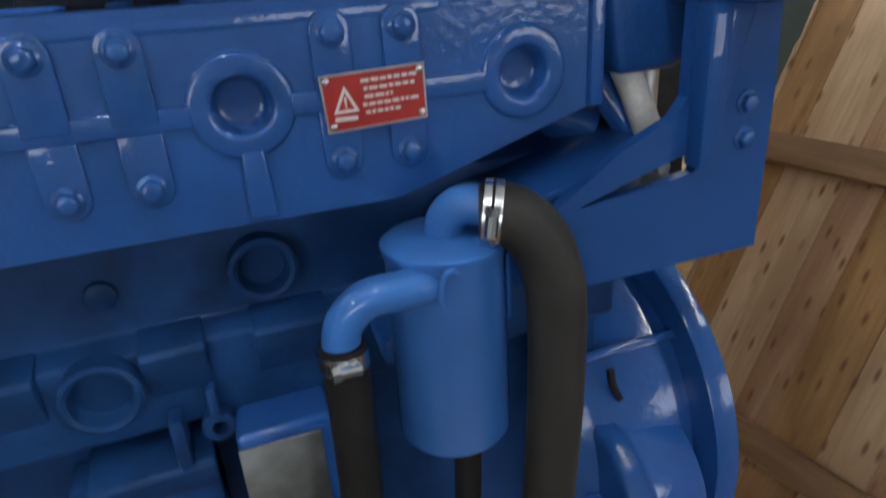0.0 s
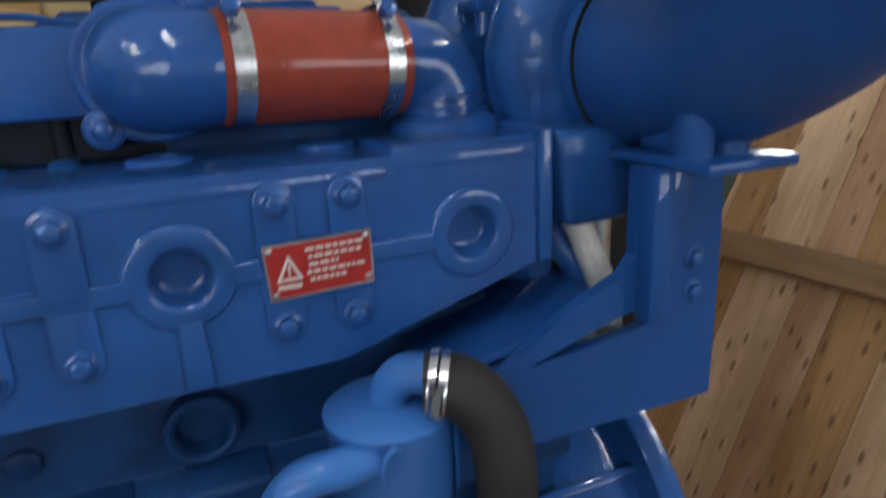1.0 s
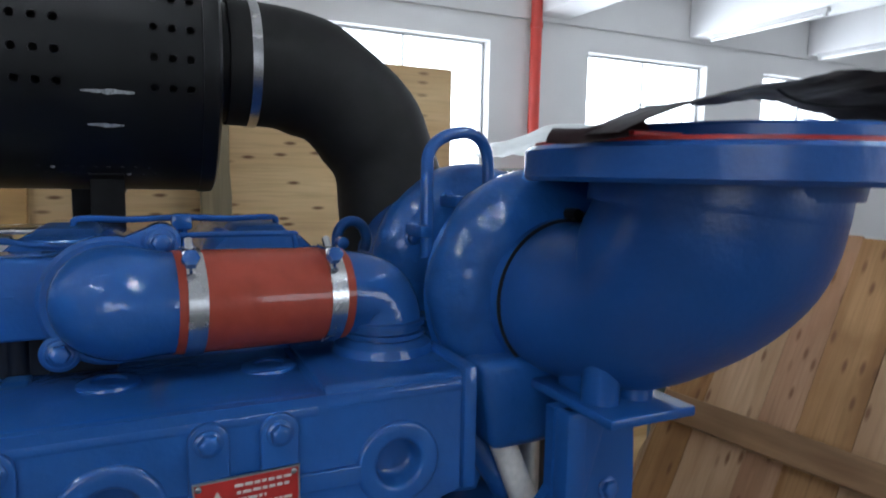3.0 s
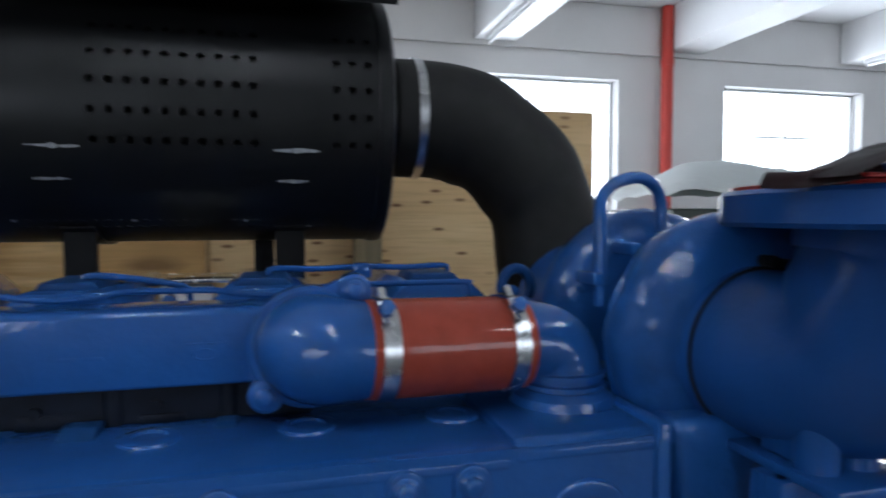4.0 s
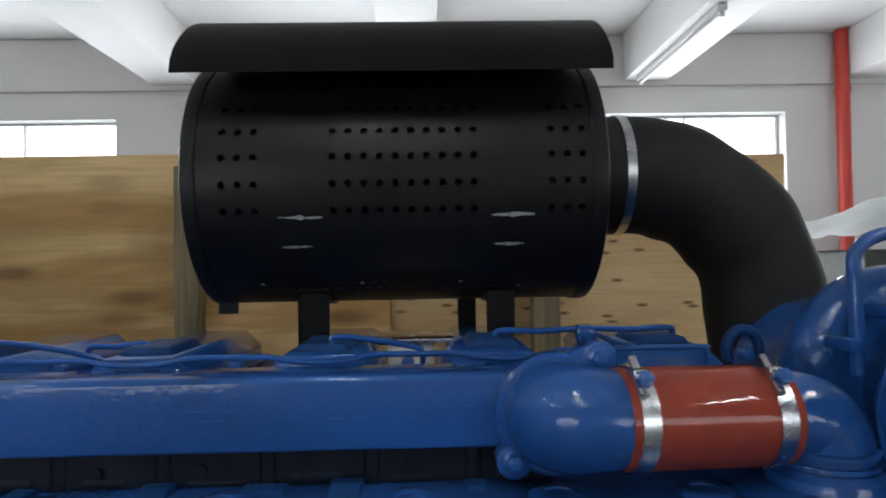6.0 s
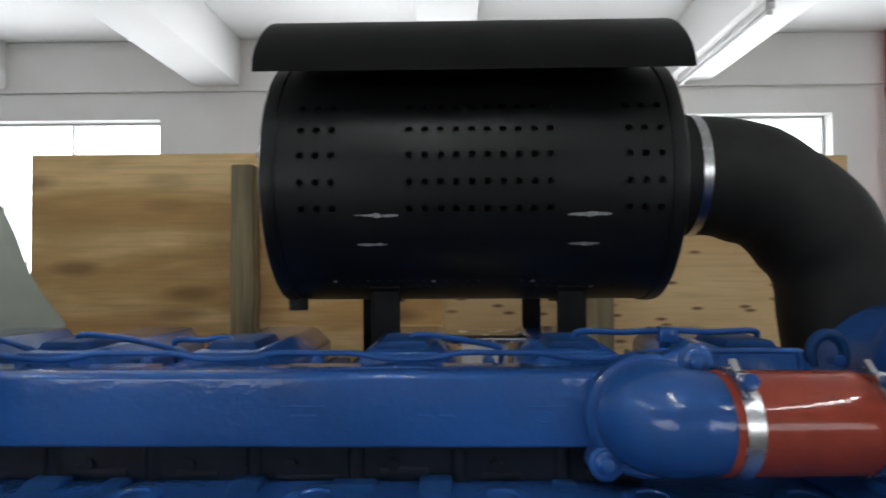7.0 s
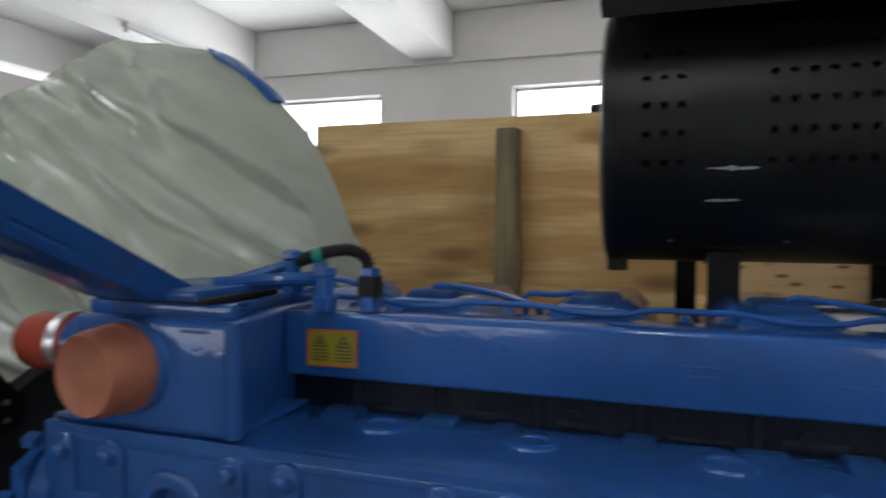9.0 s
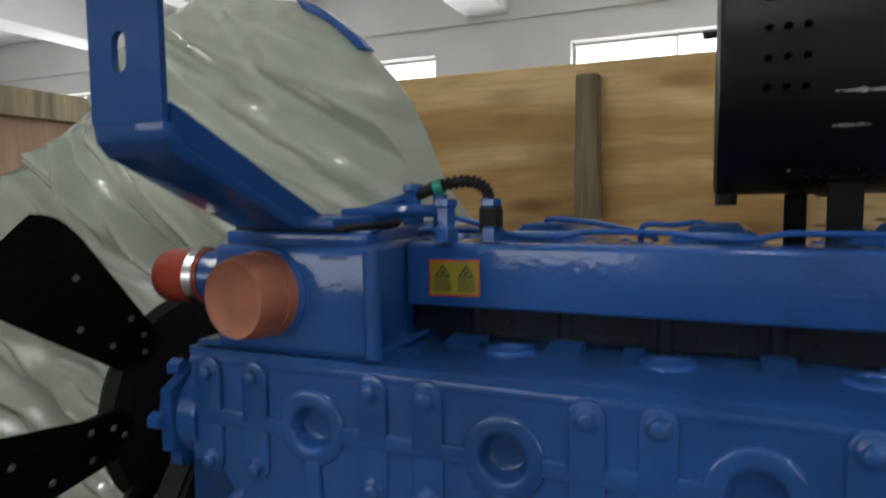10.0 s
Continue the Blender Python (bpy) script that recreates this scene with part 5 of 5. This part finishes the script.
part("corrugated_sleeve", sweep(B(), [(*p, 0.0062 if (i // 2) % 2 else 0.0047) for i, p in enumerate(line)], 0.006, 12, 0), RUBBER, sc)
part("connector", box(B(), -0.595, -0.577, 0.108, 0.128, 1.443, 1.468, 0.003), RUBBER, sc)
part("clip", lathe(B(), [(-0.004, 0.0072), (-0.004, 0.0082), (0.004, 0.0082), (0.004, 0.0072)], (-0.634, 0.1125, 1.4845), (1, 0.08, 0.25), 16), GREEN_TAPE, sc, "bright green clip")

# ---- fan ----
FY, FZ = 0.142, 1.24
fan = thing("cooling_fan", (-0.97, FY, 0.9), "large black cooling fan with broad dusty blades", "fan")
part("hub", lathe(B(), [(0, 0.1), (0.004, 0.125), (0.012, 0.128), (0.02, 0.12), (0.028, 0.06), (0.05, 0.03), (0.07, 0.028)], (-0.98, FY, FZ), (1, 0, 0), 36), FAN_BLACK, fan)
bm = B()
g = []
for i in range(21):
    f = i / 20
    r = 0.10 + 0.20 * f
    w = 0.026 + 0.024 * min(1, f / 0.75) + 0.004 * f
    tw = radians(16 - 5 * f)
    round_ = math.sqrt(max(0.0, 1 - max(0, 0.12 - f) ** 2 / 0.0145)) * (1 - 0.35 * (max(0, f - 0.85) / 0.15) ** 2)
    round_ = max(0.25, round_)
    g.append([bm.verts.new((q * w * math.sin(tw) * round_ + 0.004 * q * q, q * w * math.cos(tw) * round_, r)) for q in np.linspace(-1.0, 0.8, 9)])
for A, C in zip(g, g[1:]):
    for q in range(8):
        bm.faces.new((A[q], A[q + 1], C[q + 1], C[q]))
bmesh.ops.solidify(bm, geom=bm.faces[:], thickness=0.004)
blade = to_mesh("blade", bm, FAN_BLACK)
arm = to_mesh("arm", prism(B(), [(-0.03, 0.05), (0.03, 0.05), (0.02, 0.17), (-0.02, 0.17)], "x", -0.012, -0.004, 0.002), FAN_BLACK)
rivet = to_mesh("rivet", lathe(B(), [(0, 0.0034), (0.0012, 0.003), (0.002, 0)], (0.006, 0, 0), (1, 0, 0), 10), DULL_STEEL)
for turned in (47, 90, 135, 166, 227, 270, 315):
    b_ = repeat("blade", blade, fan, (-0.955, FY, FZ), (turned, 0, 0))
    repeat("arm", arm, fan, (-0.955, FY, FZ), (turned, 0, 0))
    for r, off in ((0.115, 0.0), (0.13, 0.012), (0.15, -0.014), (0.155, 0.016), (0.19, -0.02), (0.23, 0.012)):
        ob = new("rivet", rivet)
        ob.parent = b_
        ob.matrix_basis = pose(off * 0.24, off, r, 0, 0, -14)
part("shaft", cyl(B(), (-0.94, FY, FZ), (-0.86, FY, FZ), 0.03, seg=20), FAN_BLACK, fan)

# ---- wrapped radiator ----
rad = thing("wrapped_radiator", (-1.3, 0.3, 0.118), "radiator wrapped in wrinkled milky plastic film", "radiator")


def pleat(u, v, seed):
    """Flat facets that meet in sharp ridges."""
    q = noise.noise((u, v, seed)) * 2.4 + 0.25 * noise.noise((u * 0.4, v * 0.4, seed + 3))
    d = abs(q - math.floor(q + 0.5))
    return 0.5 - math.sqrt((0.5 - math.sqrt(d * d + 0.002)) ** 2 + 0.002)


bm = B()
prof = [(-2.02, 1.36), (-1.783, 1.528), (-1.602, 1.619), (-1.502, 1.672), (-1.435, 1.75), (-1.342, 1.802), (-1.241, 1.831), (-1.157, 1.823), (-1.07, 1.806), (-0.991, 1.776), (-0.904, 1.709), (-0.849, 1.647), (-0.806, 1.57), (-0.777, 1.503), (-0.73, 1.44)]
top = smooth_path(prof, 22)
ca, sa = math.cos(radians(27)), math.sin(radians(27))
rows_ = []
for u, (x, zt) in enumerate(top):
    ring = []
    for k in range(220):
        f = (k / 219) ** 1.45
        z = zt - f * (zt - 0.30)
        y = 0.47 - 0.10 * math.sin(min(1.0, f * 3.2) * math.pi / 2)
        s, t = z * ca + x * sa, x * ca - z * sa
        s2, t2 = z * 0.9 - x * 0.45, x * 0.9 + z * 0.45
        wide = noise.noise((x * 1.6, z * 1.8, 0.7)) * 0.05
        near = min(1.0, f * 28)
        fold = near * (0.085 * pleat(s * 4.8, t * 0.6, 1.3) + 0.055 * pleat(s * 8.5 + 0.5 * t, t * 1.0, 4.1) + 0.018 * pleat(s * 15, t * 1.8, 5.6) + 0.03 * pleat(s2 * 4.0, t2 * 1.8, 7.7))
        ring.append(bm.verts.new((x, y - fold - wide * near, z + 0.006 * noise.noise((x * 14, 0, 9)) * (1 - f))))
    rows_.append(ring)
for A, C in zip(rows_, rows_[1:]):
    for k in range(219):
        bm.faces.new((A[k], A[k + 1], C[k + 1], C[k]))
bmesh.ops.solidify(bm, geom=bm.faces[:], thickness=0.0015)
part("film", bm, FILM, rad, "milky wrinkled plastic film", smooth=85)
edge = smooth_path([(-1.03, 1.8), (-0.991, 1.784), (-0.955, 1.758), (-0.92, 1.73), (-0.9, 1.708)], 6)
part("header_tank", prism(B(), [(x, z) for x, z in edge] + [(x - 0.011, z - 0.017) for x, z in reversed(edge[5:-4])], "y", 0.452, 0.482, 0.001), BLUE_SHEET, rad, "blue painted edge showing out of the film")
part("core", box(B(), -1.9, -0.95, 0.60, 0.70, 0.119, 1.5, 0.01), FAN_BLACK, rad)

# ---- things further back in the hall ----
mb = thing("wrapped_machine", (3.2, 3.2, 0), "dark green machine under clear plastic film", "machine")
part("body", box(B(), 2.1, 4.4, 2.8, 3.8, 0.0, 1.55, 0.02), GLASS_GREEN, mb)
bm = B()
g = []
for i in range(30):
    x = 2.0 + 2.5 * i / 29
    g.append([bm.verts.new((x, 2.7 + 1.2 * j / 11, 1.62 + 0.25 * math.sin(math.pi * min(1, i / 18)) * math.sin(math.pi * (j + 1) / 13) + 0.05 * noise.noise((x * 4, j * 0.7, 2)))) for j in range(12)])
for A, C in zip(g, g[1:]):
    for j in range(11):
        bm.faces.new((A[j], A[j + 1], C[j + 1], C[j]))
part("film", bm, FILM_GREY, mb, "crumpled plastic film", smooth=80)
